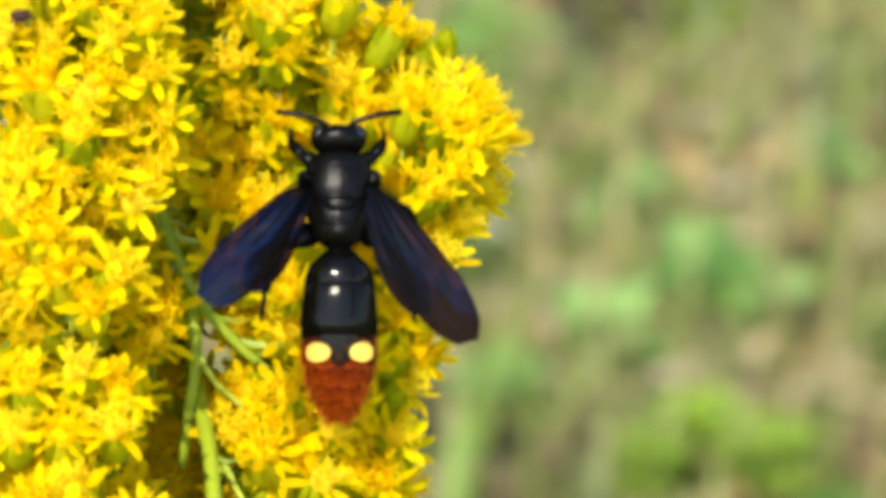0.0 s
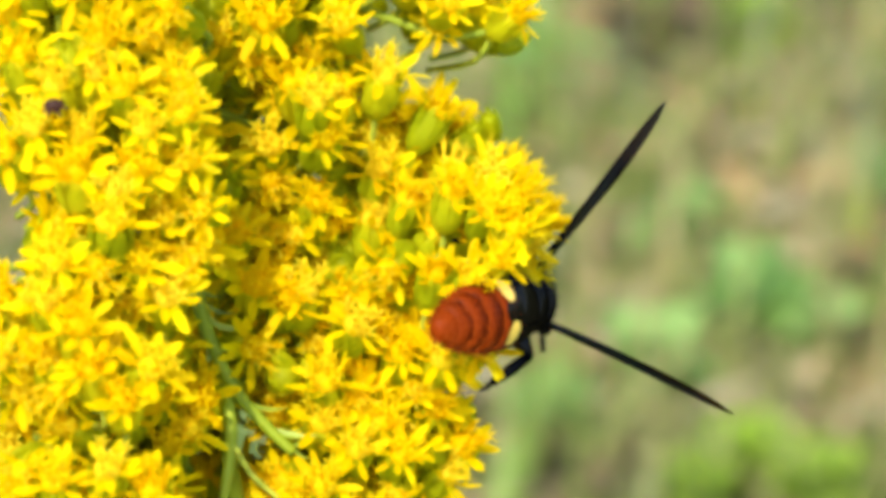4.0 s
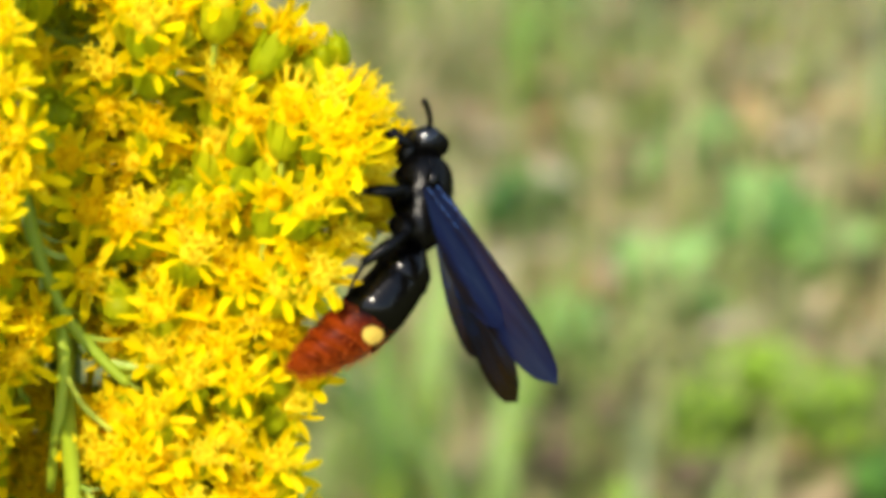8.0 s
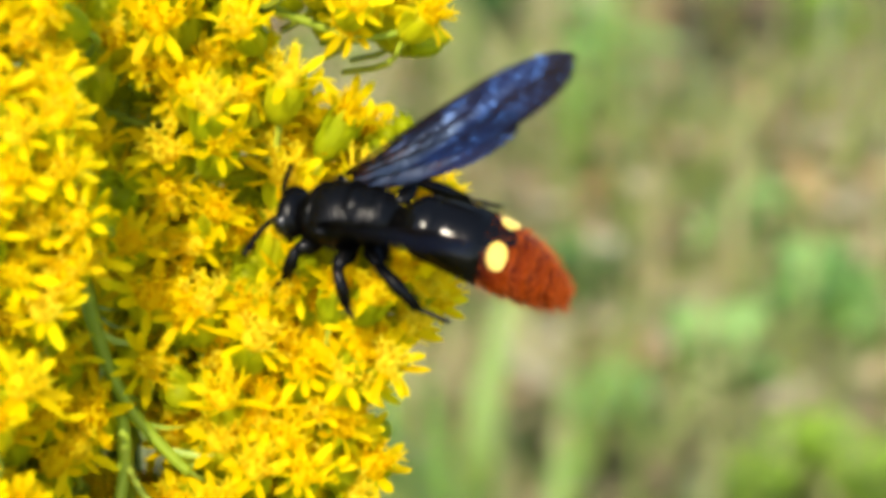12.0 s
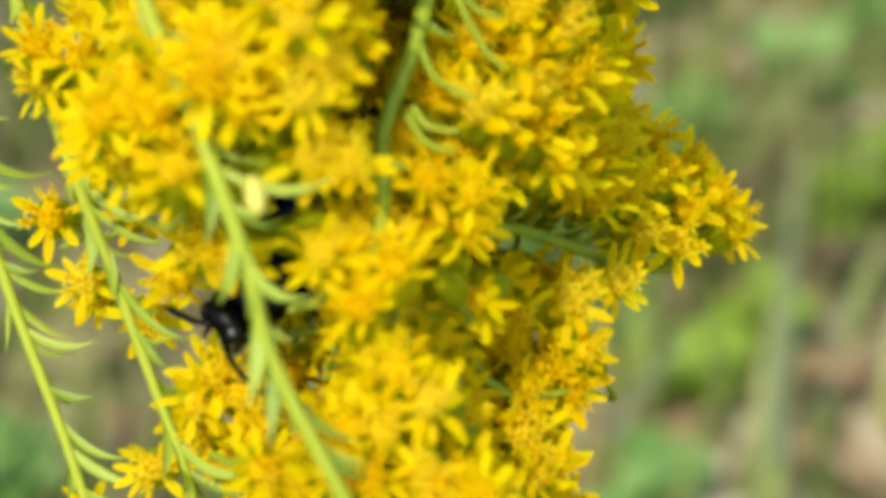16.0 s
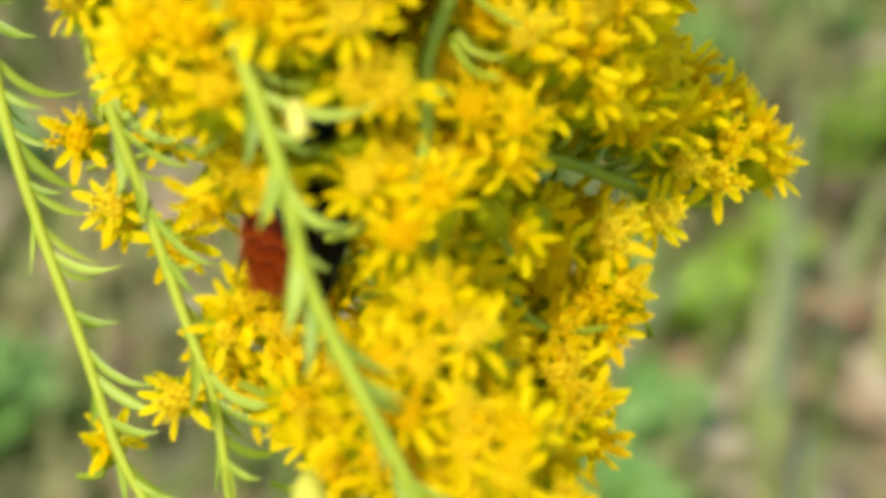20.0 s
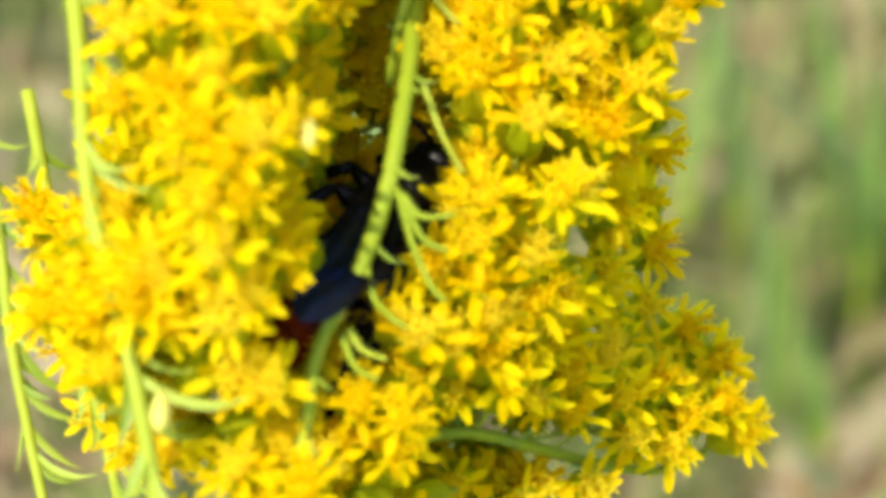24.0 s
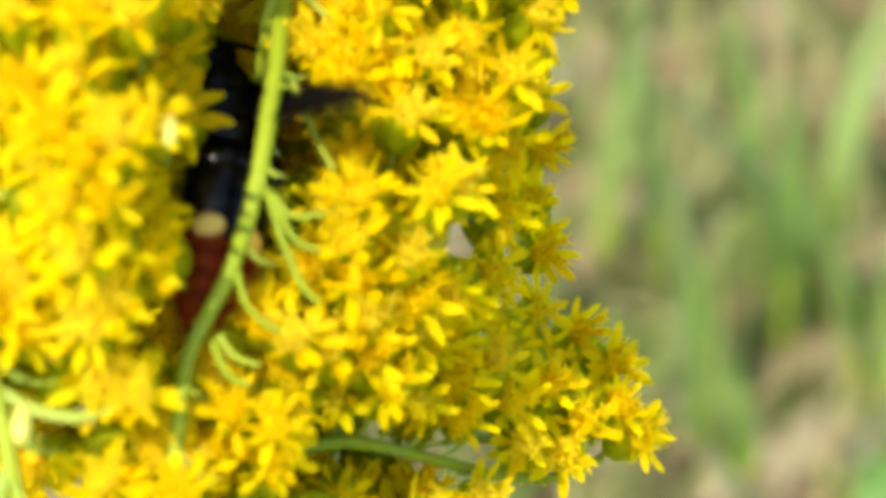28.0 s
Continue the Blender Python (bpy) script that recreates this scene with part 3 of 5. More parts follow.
HEADS = {
    "upper_a": [(-3.6, 43.7, -9, 0.1, 0.6), (1.9, 46.4, -4, 0.2, 0.7), (6.2, 44.1, 1, 0.5, 0.7), (-7.2, 41.1, -4, -0.1, 0.4), (1.3, 39.4, -1, 0.2, 0.6), (-3.6, 36.7, -2, 0.3, 0.4), (-9.9, 34.3, -4, 0, 0.3), (7.1, 39.6, 0, 0.3, 0.9), (10.8, 40.1, 2, 0.5, 0.9), (13.0, 38.0, 2, 0.6, 0.7), (3.5, 36.8, -2, 0.3, 0.8), (5.6, 34.1, -2, 0.5, 0.7), (12.8, 33.7, 0, 0.7, 0.4), (3.8, 29.8, -1, 0.3, 0.3), (-4.6, 29.7, -4, 0.1, 0.6), (-3.2, 32.6, 3, 0.2, 0.4)],
    "nub_a": [(8.5, 37.7, 1, 0.4, 0.9), (10.1, 35.8, 2, 0.6, 0.7), (7.8, 31.6, 0, 0.5, 0.3), (6.1, 37.4, 3, 0.3, 0.9), (2.2, 34.0, 1, 0.1, 0.7), (14.3, 35.3, 2, 0.75, 0.5), (3.3, 41.0, 3, 0.3, 0.9), (8.2, 34.3, -3, 0.5, 0.6)],
    "middle_a": [(-0.7, 27.0, -4, 0.2, 0.5), (2.8, 24.9, -2, 0.3, 0.5), (7.1, 26.0, -4, 0.4, 0.5), (-3.2, 22.7, -4, 0, 0.5), (1.3, 19.7, -2, 0.3, 0.5), (5.4, 20.6, 1, 0.5, 0.4), (-0.9, 17.5, -4, 0.2, 0.5), (-3.6, 14.7, -5, 0, 0.5), (2.5, 17.0, -3, 0.2, 0.4), (6.2, 15.3, 2, 0.6, 0.4), (-0.2, 11.9, -3, 0.2, 0.3), (-7.9, 12.0, -4, -0.1, 0.4), (5.1, 11.3, 0, 0.4, 0.4)],
    "left_a": [(-14.6, 28.5, -18, 0, 0.4), (-20.9, 37.1, -22, -0.1, 0.6), (-17.8, 35.7, -22, 0, 0.5), (-15.8, 40.1, -22, 0.1, 0.6), (-23.0, 27.9, -22, -0.2, 0.5), (-22.3, 30.7, -22, 0, 0.6), (-16.5, 30.9, -19, 0.2, 0.5), (-18.3, 33.4, -22, 0, 0.7), (-20.0, 23.1, -22, -0.1, 0.6), (-17.6, 20.7, -22, 0, 0.4), (-15.6, 23.0, -22, 0.2, 0.4), (-12.2, 21.8, 0, 0.2, 0.3), (-14.9, 25.8, -6, 0.1, 0.5)],
    "left_low_a": [(-22.4, 15.3, -22, 0, 0.6), (-18.8, 16.0, -22, 0, 0.6), (-15.4, 18.1, -6, 0.1, 0.4), (-23.2, 11.8, -22, 0, 0.5), (-16.2, 12.0, -22, 0.1, 0.5), (-19.7, 11.7, -22, 0, 0.7), (-22.1, 43.4, -22, 0, 0.7), (-19.3, 44.2, -22, 0.1, 0.6), (-17.3, 43.0, -22, 0.1, 0.6), (-23.7, 40.3, -22, -0.1, 0.5), (-9.1, 48.4, 0, 0, 0.5), (-20.7, 26.2, -22, 0, 0.6), (-25.5, 22.6, -6, -0.2, 0.5), (-14.2, 21.6, -4, 0.1, 0.4)],
    "top_a": [(7.1, 52.4, -2, 0.2, 0.3), (12.6, 51.6, -1, 0.5, 0.4), (11.2, 56.8, 2, 0.4, 0.6), (7.5, 57.6, 3, 0.2, 0.6), (2.6, 57.5, -5, 0.1, 0.6), (-6.9, 53.0, -8, 0, 0.5), (-7.4, 50.1, -8, 0.1, 0.4), (-12.7, 54.8, -4, 0, 0.4), (-13.1, 58.0, -4, 0, 0.6), (-1.8, 59.0, 2, 0.2, 0.5), (-17.4, 51.9, -8, 0, 0.6)],
    "top_left_a": [(-24.3, 54.7, -22, 0, 0.7), (-20.5, 55.1, -22, 0, 0.6), (-17.3, 55.4, -22, 0.1, 0.6), (-25.5, 48.5, -22, -0.1, 0.6), (-20.6, 50.0, -22, 0, 0.5), (-24.4, 45.5, -22, 0, 0.6), (-18.6, 46.7, -22, 0.2, 0.5), (-21.8, 52.6, -22, 0.1, 0.8), (-24.3, 50.6, -22, 0, 0.7), (-16.9, 52.1, -22, 0.1, 0.5)],
    "shoulder": [(-2.6, 9.8, -3, 0.2, 0.5), (4.5, 26.6, 0, 0.4, 0.6), (3.8, 30.6, 4, 0.3, 0.2), (-17.9, 14.3, -9, 0, 0.5), (-26.7, 17.6, -10, -0.1, 0.6), (-18.6, 24.4, -8, 0, 0.4)],
    "neck": [(-3.6, 2.5, -7, 0, 0.4), (1.3, 2.8, -7, 0.2, 0.4), (-1.1, 7.7, -5, 0.2, 0.6), (-5.4, 10.3, -5, 0.1, 0.6), (7.7, 17.7, 3, 0.5, 0.4), (-0.5, -1.5, -4, 0.3, 0.5), (-3.7, -3.3, -6, 0.2, 0.6), (-5.0, -7.9, -7, 0.1, 0.5), (-0.6, -6.6, 0, 0.3, 0.5), (3.6, 7.8, 0, 0.4, 0.4)],
    "front": [(-19.9, 5.4, -19, 0, 0.33), (-18.6, 8.6, -19, 0, 0.53), (-21.7, 2.6, -19, -0.1, 0.33), (-22.9, -3.3, -19, 0, 0.33), (-25.5, -5.4, -19, -0.1, 0.33), (-18.1, -5.0, -19, 0, 0.23), (-26.8, -12.0, -12, -0.1, 0.33), (-33.5, -2.7, -2, -0.1, 0.23), (-25.9, 7.5, -10, 0, 0.33), (-27.4, 13.7, -8, 0, 0.43)],
    "hanging_left": [(-38.7, -12.8, 20, -0.2, 0.13), (-36.2, -17.8, 20, -0.2, 0.13), (-32.6, -12.6, 23, 0.2, 0.03), (-31.7, -20.5, 21, 0.2, 0.03), (-28.3, -27.6, 15, 0, 0.23), (-32.2, -0.4, 6, 0, 0.33), (-29.4, -1.6, 6, 0.1, 0.23), (-26.8, -11.3, -3, 0, 0.33), (-25.5, -16.0, -7, -0.1, 0.23), (-25.3, -24.5, 4, 0.1, 0.23), (-23.4, -26.1, 4, 0.1, 0.13), (-31.0, -31.8, 16, -0.1, 0.13), (-21.4, -30.8, 2, 0.1, 0.13), (-35.2, -6.4, 24, 0.1, -0.07)],
    "front_low": [(-16.9, -16.7, -17, 0, 0.33), (-12.3, -17.5, -17, 0.1, 0.43), (-14.5, -20.0, -17, 0, 0.33), (-11.6, -14.5, -10, 0.2, 0.33), (-7.5, -14.9, -10, 0.2, 0.23), (-12.4, -23.9, -17, 0, 0.33), (-10.3, -26.1, -17, 0.1, 0.23), (-13.2, -27.8, -17, 0, 0.33), (-8.3, -31.3, -13, 0.1, 0.33), (-14.3, -30.9, -17, 0, 0.23), (-16.3, -29.5, -10, -0.2, 0.23), (-2.7, -8.4, -4, 0.2, 0.43)],
    "tip_b": [(-2.4, -8.6, 2, 0.2, 0.33), (-5.3, -11.1, -2, 0, 0.33), (0.2, -8.0, 6, 0.3, 0.43), (1.7, -10.1, 10, 0.3, 0.43), (4.0, -8.7, 14, 0.3, 0.53), (5.1, -11.9, 17, 0.3, 0.33), (7.5, -10.5, 20, 0.4, 0.43), (9.9, -12.9, 23, 0.4, 0.23), (12.4, -11.9, 26, 0.5, 0.33), (14.1, -14.4, 29, 0.6, 0.23), (8.9, -15.5, 22, 0.2, 0.03), (6.0, -14.7, 18, 0.1, 0.13), (2.1, -12.9, 10, 0.1, 0.33)],
    "behind_low": [(-6.6, -20.9, 7, 0.1, -0.07), (-4.6, -23.4, 7, 0.1, 0.13), (-0.1, -19.9, 7, 0.4, 0.23), (1.0, -23.5, 7, 0.5, 0.13), (-1.8, -24.6, 7, 0.2, 0.23), (-6.8, -28.9, 5, 0, 0.13), (-3.6, -29.7, 5, 0.2, 0.13), (-1.6, -31.8, 6, 0.4, 0.13), (-5.4, -18.6, 4, 0.1, -0.07), (-0.2, -26.3, 8, 0.4, 0.03), (-8.7, -23.2, 0, 0, 0.33), (-9.2, -29.1, 2, -0.1, 0.13), (-4.8, -32.6, 6, 0.1, 0.13)],
    "low_end": [(-10.8, -30.8, -16, 0.2, 0.23), (-8.0, -34.7, -18, 0.1, 0.33), (-4.7, -36.8, -14, 0.4, 0.13), (-9.8, -36.2, -16, 0, 0.33), (-6.9, -23.9, 7, 0.1, 0.13), (-14.2, -38.2, -10, 0, 0.23), (-15.5, -27.6, -16, -0.1, 0.23), (-5.5, -38.8, -16, 0.3, 0.13), (-6.0, -33.0, -10, 0.3, 0.33)],
    "right_c": [(3.2, -2.2, 14, 0.2, 0.13), (5.5, -5.1, 30, 0.3, 0.23), (8.4, -6.8, 36, 0.4, 0.23), (11.4, -9.3, 36, 0.5, 0.23), (13.2, -13.8, 35, 0.6, 0.13), (8.5, -11.8, 34, 0.3, 0.23), (5.3, -15.3, 26, 0.1, 0.13), (5.6, -0.6, 30, 0.5, 0.13), (3.3, 9.1, 8, 0.2, 0.23), (6.3, 6.8, 14, 0.5, 0.13), (2.4, 5.4, 8, 0.2, 0.13), (4.1, 2.3, 10, 0.3, 0.13), (1.7, -4.4, 10, 0.1, -0.07)],
    "middle_c": [(-10.2, -12.0, -12, 0, 0.33), (-3.9, -0.7, -8, 0, 0.33), (-6.8, -7.3, -10, 0, 0.33), (-7.2, -12.9, -12, 0.1, 0.33), (1.4, 8.5, 0, 0.2, 0.33), (-5.1, -18.7, 10, 0, 0.13), (-2.0, -20.5, 10, 0, 0.13), (3.7, -18.6, 14, 0.3, 0.13)],
    "left_c": [(-15.0, -11.1, -18, 0.1, 0.13), (-23.7, 4.8, -18, 0, 0.43), (-20.3, -1.0, -18, 0.1, 0.33), (-15.6, 6.8, -8, 0, 0.33), (-16.6, 0.5, 3, 0, 0.23), (-25.9, -0.8, -18, -0.1, 0.33), (-23.2, -6.7, -18, 0, 0.33), (-20.1, -7.2, -18, 0.1, 0.33), (-17.3, -10.6, -18, 0.1, 0.23)],
    "inner_left": [(-17.2, 13.2, -10, -0.1, 0.35), (-13.7, 19.3, -6, 0.2, 0.3), (-12.7, 21.7, -5, -0.1, 0.3), (-15.8, 21.4, -8, 0, 0.4), (-18.5, 20.3, -9, -0.2, 0.3), (-18.9, 9.5, -11, 0, 0.3), (-8.5, 30.3, -4, 0.2, 0.4), (-6.0, 28.9, -4, 0.1, 0.5)],
    "veil_c": [(-17.6, 3.1, -26, 0, 0.4), (-19.3, 4.8, -26, -0.1, 0.4), (-15.9, 4.2, -25, 0.1, 0.5), (-18.4, 0.4, -26, 0, 0.2), (-16.2, 0.7, -25, 0.2, 0.2), (-22.0, -4.7, -22, 0, 0.2), (-23.3, -6.4, -22, -0.2, 0.2), (-16.2, -5.3, -22, 0.1, 0.3), (-17.6, -7.0, -21, 0, 0.2), (-14.9, -2.7, -19, 0.2, 0.3), (-23.6, -3.8, -22, 0, 0.3), (-16.5, -4.5, -20, 0, 0.3)],
    "left_low_c": [(-14.7, -15.0, -13, 0.2, 0.23), (-9.6, -19.9, -6, 0.1, 0.23), (-11.0, -22.3, -6, 0, 0.23), (-25.8, -11.3, -18, -0.1, 0.33), (-27.2, -7.8, -18, 0, 0.33), (-12.3, -16.2, -13, 0.2, 0.33)],
    "back_c": [(-14.6, 9.2, 8, 0.1, 0.33), (-17.3, 9.9, 8, 0, 0.43), (-15.2, 3.9, 9, 0.2, 0.23), (-17.7, 1.5, 9, 0, 0.33), (-13.6, -0.0, 10, 0.2, 0.43), (-12.6, 8.0, 7, 0.2, 0.43), (-16.2, 14.0, 8, 0.1, 0.33), (-18.0, 6.4, 9, -0.1, 0.33), (-10.7, 3.3, 9, 0.2, 0.33), (-8.2, 7.0, 8, 0.2, 0.23), (-8.2, 0.8, 8, 0.2, 0.33), (-11.2, 11.6, 8, 0.1, 0.33), (-12.0, -3.9, 9, 0.1, 0.23), (-19.7, -1.8, 9, -0.1, 0.23)],
    "back_top_c": [(-20.2, 3.8, 9, 0, 0.33), (-21.9, -0.9, 9, -0.1, 0.23), (-23.0, 2.3, 9, -0.1, 0.33), (-20.9, 7.3, 7, 0, 0.43), (-12.4, -8.9, 9, 0.1, 0.23), (-16.2, -11.3, 10, 0, 0.23)],
    "far_left": [(-53.5, -20.8, 24, 0.2, 0.33), (-53.1, -23.4, 24, 0.3, 0.23), (-53.6, -26.0, 24, 0.2, 0.23), (-52.8, -28.7, 24, 0.3, 0.13)],
    "nub_low": [(10.5, 28.0, -3, 0.5, 0.2), (8.9, 25.2, -4, 0.35, 0.1), (7.4, 27.8, -3, 0.3, 0.4), (11.6, 30.8, -1, 0.6, 0.4), (12.8, 33.1, -2, 0.6, 0.1), (6.0, 24.4, -3, 0.3, 0.3)],
    "edge_a": [(9.3, 35.4, -8, 0.3, 0.4), (11.5, 33.9, -8, 0.45, 0.35), (10.1, 31.6, -8, 0.3, 0.3), (8.0, 30.0, -8, 0.2, 0.4)],
}
STEMS = [
    ("stem_a", 0.64, [(-16.9, 36.3, 1), (-13.6, 31.7, -3), (-12.9, 29.2, -3), (-12.0, 26.1, -3), (-10.2, 22.2, -3), (-7.5, 19.0, -3), (-5.8, 17.3, -3)]),
    ("stem_a_low", 0.56, [(-11.0, 23.8, -2), (-10.6, 18.3, -3), (-11.3, 13.4, -3), (-11.9, 9.4, -1)]),
    ("stem_a_side", 0.28, [(-10.6, 18.3, -3), (-9.0, 15.6, -4), (-7.0, 13.8, -4)]),
    ("stem_a_top", 0.38, [(-18.5, 49.9, 2), (-15.0, 46.2, 2), (-9.3, 44.0, 3), (-2.1, 41.3, 4), (1.4, 36.3, 5)]),
    ("stem_left", 0.38, [(-28.2, 26.2, -4), (-25.3, 22.7, -4), (-22.4, 18.9, -3), (-16.8, 18.7, -4)]),
    ("stem_top", 0.38, [(-16.8, 60.7, 0), (-14.2, 57.8, 2), (-7.8, 58.1, 4), (-1.3, 57.9, 4), (1.1, 59.8, 4)]),
    ("stem_top_low", 0.38, [(-0.9, 53.7, 4), (2.7, 52.0, 3), (7.3, 50.3, 2), (11.8, 50.8, 1)]),
    ("stem_fork", 0.66, [(-10.1, 22.9, 4), (-10.9, 18.4, 2), (-9.6, 9.5, -8), (-9.5, 2.5, -12), (-10.8, -3.2, -12), (-12.9, -8.8, -13), (-13.1, -14.0, -14), (-13.9, -18.5, -14)]),
    ("fork_side", 0.26, [(-8.9, 2.2, -12), (-7.5, -1.4, -12), (-6.1, -3.9, -12), (-5.0, -4.9, -12)]),
    ("fork_side", 0.26, [(-10.6, -2.8, -12), (-9.7, -5.2, -12), (-8.3, -6.3, -13), (-7.1, -6.9, -13)]),
    ("fork_side", 0.26, [(-8.5, 1.8, -12), (-7.1, 0.5, -12), (-4.9, 0.8, -12)]),
    ("fork_side", 0.26, [(-8.3, 1.3, -12), (-6.8, -1.0, -12), (-5.1, -1.6, -12)]),
    ("fork_side", 0.26, [(-11.1, -7.3, -13), (-10.0, -8.6, -13), (-8.2, -9.0, -14)]),
    ("fork_side", 0.26, [(-11.5, -7.7, -13), (-10.2, -9.7, -14), (-8.5, -10.3, -15)]),
    ("fork_side", 0.26, [(-8.7, 9.6, -7), (-7.1, 6.3, -7), (-4.9, 3.7, -11)]),
    ("stem_front", 0.62, [(-34.6, 26.3, -12), (-32.6, 18.8, -14), (-29.9, 9.2, -17), (-27.8, 0.2, -19), (-24.4, -8.4, -20), (-21.6, -16.5, -21), (-19.9, -23.2, -21), (-16.1, -30.9, -21), (-13.0, -36.9, -20), (-11.3, -41.2, -20)]),
    ("stem_mid", 0.5, [(-40.6, 6.9, 8), (-36.6, -6.6, 8), (-33.5, -15.6, 9), (-29.9, -25.9, 9), (-27.8, -31.6, 8), (-26.5, -38.9, 7)]),
    ("stem_hang", 0.52, [(-49.1, 7.2, 22), (-46.1, -4.2, 22), (-44.1, -12.1, 21), (-41.6, -19.5, 20), (-38.0, -28.6, 18), (-35.3, -36.2, 17), (-31.9, -41.7, 16), (-29.4, -46.4, 16)]),
    ("stem_tip_b", 0.5, [(-9.3, -15.6, 0), (-5.0, -14.7, 4), (-0.7, -15.7, 10), (3.9, -17.2, 18), (8.3, -17.6, 24), (11.3, -16.2, 28)]),
    ("stem_low", 0.38, [(-9.8, -17.7, 0), (-6.7, -24.8, 3), (-3.5, -26.6, 5), (0.6, -26.3, 8)]),
    ("stem_far_left", 0.45, [(-57.4, -7.5, 26), (-56.1, -17.3, 26), (-55.2, -25.3, 26), (-54.3, -32.4, 26)]),
]
BARE = [tuple(p[i] + (q[i] - p[i]) * k / 5 for i in range(3)) for name, _, pts in STEMS if name in ("stem_a", "stem_a_low", "stem_fork", "stem_front", "fork_side", "stem_a_top", "stem_tip_b") for p, q in zip(pts, pts[1:]) for k in range(5)]
# hollows of the plume in which the wasp feeds: u, v, their slant with depth, radius, and the depth they open to
HOLLOWS = [(3.8, -0.4, -0.106, -0.024, 3.3, 12), (5.5, -2.0, -0.098, -0.033, 2.3, 12), (3.5, -0.5, -0.111, -0.009, 2.9, 12), (-12.5, -0.1, -0.190, 0.009, 3.5, 1), (-9.4, 0.9, -0.174, 0.014, 2.5, 1), (-14.5, -4.9, -0.200, -0.017, 3.3, 1), (-17.3, -7.5, -0.215, -0.030, 3.5, 1), (-24.4, -21.4, -0.063, 0.001, 3.7, 1), (-26.1, -23.3, -0.072, -0.009, 2.5, 1), (-24.5, -20.8, -0.054, -0.013, 3.1, 1), (-25.3, -24.6, -0.058, -0.033, 2.5, 1), (-14.2, 9.7, -0.203, 0.056, 2.9, 1), (-13.8, 4.1, -0.201, 0.026, 2.7, 1), (-14.1, -3.1, -0.202, -0.014, 2.9, 1), (-23.6, -20.9, -0.055, -0.005, 2.1, 1), (-20.2, -8.6, -0.037, 0.062, 1.7, 1), (-17.2, -12.9, -0.021, 0.038, 1.3, 1), (-16.8, -12.4, -0.023, 0.048, 1.1, 1), (-13.0, 5.4, -0.195, 0.006, 2.5, 1), (5.2, -0.5, -0.099, -0.025, 1.5, 6), (4.0, -2.8, -0.108, -0.021, 1.3, 6), (-12.4, 15.4, -0.083, 0.023, 3.1, 1), (-5.3, 17.5, -0.047, 0.034, 2.1, 1), (-18.1, 17.5, -0.111, 0.034, 1.8, 1), (-19.3, -23.7, -0.029, -0.018, 3.7, 1), (-19.7, -28.7, -0.031, -0.044, 2.5, 1), (-20.6, -18.4, -0.036, 0.010, 2.7, 1), (-19.6, -12.2, -0.031, 0.043, 2.3, 1), (-8.6, 21.6, -0.022, 0.058, 1.7, -2), (-10.7, 16.4, -0.032, 0.034, 1.7, -2), (-12.6, 16.4, -0.084, 0.028, 3.3, 1), (-12.4, 13.0, -0.083, 0.011, 2.8, 1), (-18.5, 17.5, -0.113, 0.034, 2.0, 1), (-7.5, 17.3, -0.059, 0.033, 2.2, 1)]


# open air along the outline of the plume, in the same terms
NOTCHES = {
    "upper_gaps": [(-1.9, 57.7, 0.018, 0.200, 2.1), (2.1, 53.1, 0.035, 0.179, 2.2), (4.0, 48.9, 0.044, 0.160, 2.1), (-11.3, 59.8, -0.025, 0.209, 2.2)],
    "upper_edge": [(9.6, 46.3, 0.069, 0.148, 3.5), (13.2, 45.3, 0.086, 0.144, 3.6), (8.5, 47.0, 0.058, 0.176, 3.0), (12.2, 44.0, 0.075, 0.162, 3.6), (16.0, 39.5, 0.093, 0.141, 3.8), (6.9, 47.0, -0.008, 0.158, 3.2), (10.3, 45.5, 0.008, 0.151, 3.7), (13.2, 43.1, 0.022, 0.139, 3.7), (6.9, 46.7, -0.014, 0.155, 3.0), (11.2, 45.3, 0.006, 0.148, 3.8), (11.7, 42.0, 0.008, 0.141, 3.0)],
    "middle_edge": [(15.1, 40.5, 0.024, 0.133, 3.1), (10.1, 19.5, 0.000, 0.034, 3.1), (10.4, 26.5, 0.031, 0.079, 3.8), (8.6, 29.0, 0.022, 0.091, 2.4), (10.1, 20.8, 0.029, 0.050, 2.7), (9.0, 28.6, -0.004, 0.069, 2.2), (10.1, 21.8, 0.001, 0.036, 3.3), (10.0, 26.0, 0.007, 0.058, 2.9), (11.7, 44.1, 0.037, 0.167, 3.6), (9.7, 13.5, 0.010, 0.026, 2.9)],
    "lower_edge": [(6.2, -4.1, 0.110, 0.063, 3.9), (1.6, -20.9, 0.086, -0.025, 3.4), (5.4, -20.5, 0.106, -0.023, 3.5), (0.5, -29.3, 0.080, -0.070, 3.5), (3.2, -22.0, 0.082, -0.002, 3.0), (1.6, -31.6, 0.073, -0.053, 3.1), (7.1, -18.1, 0.093, 0.010, 3.1)],
    "outer_edge": [(10.5, 9.0, -0.068, 0.057, 3.1), (11.1, 1.4, -0.065, 0.017, 3.9), (13.8, -2.6, -0.051, -0.005, 3.1), (17.3, -8.9, -0.032, -0.037, 3.3), (11.5, -19.4, -0.063, -0.093, 3.5), (13.5, 8.9, -0.053, 0.052, 3.5), (12.9, 2.1, -0.056, 0.015, 3.1)],
}


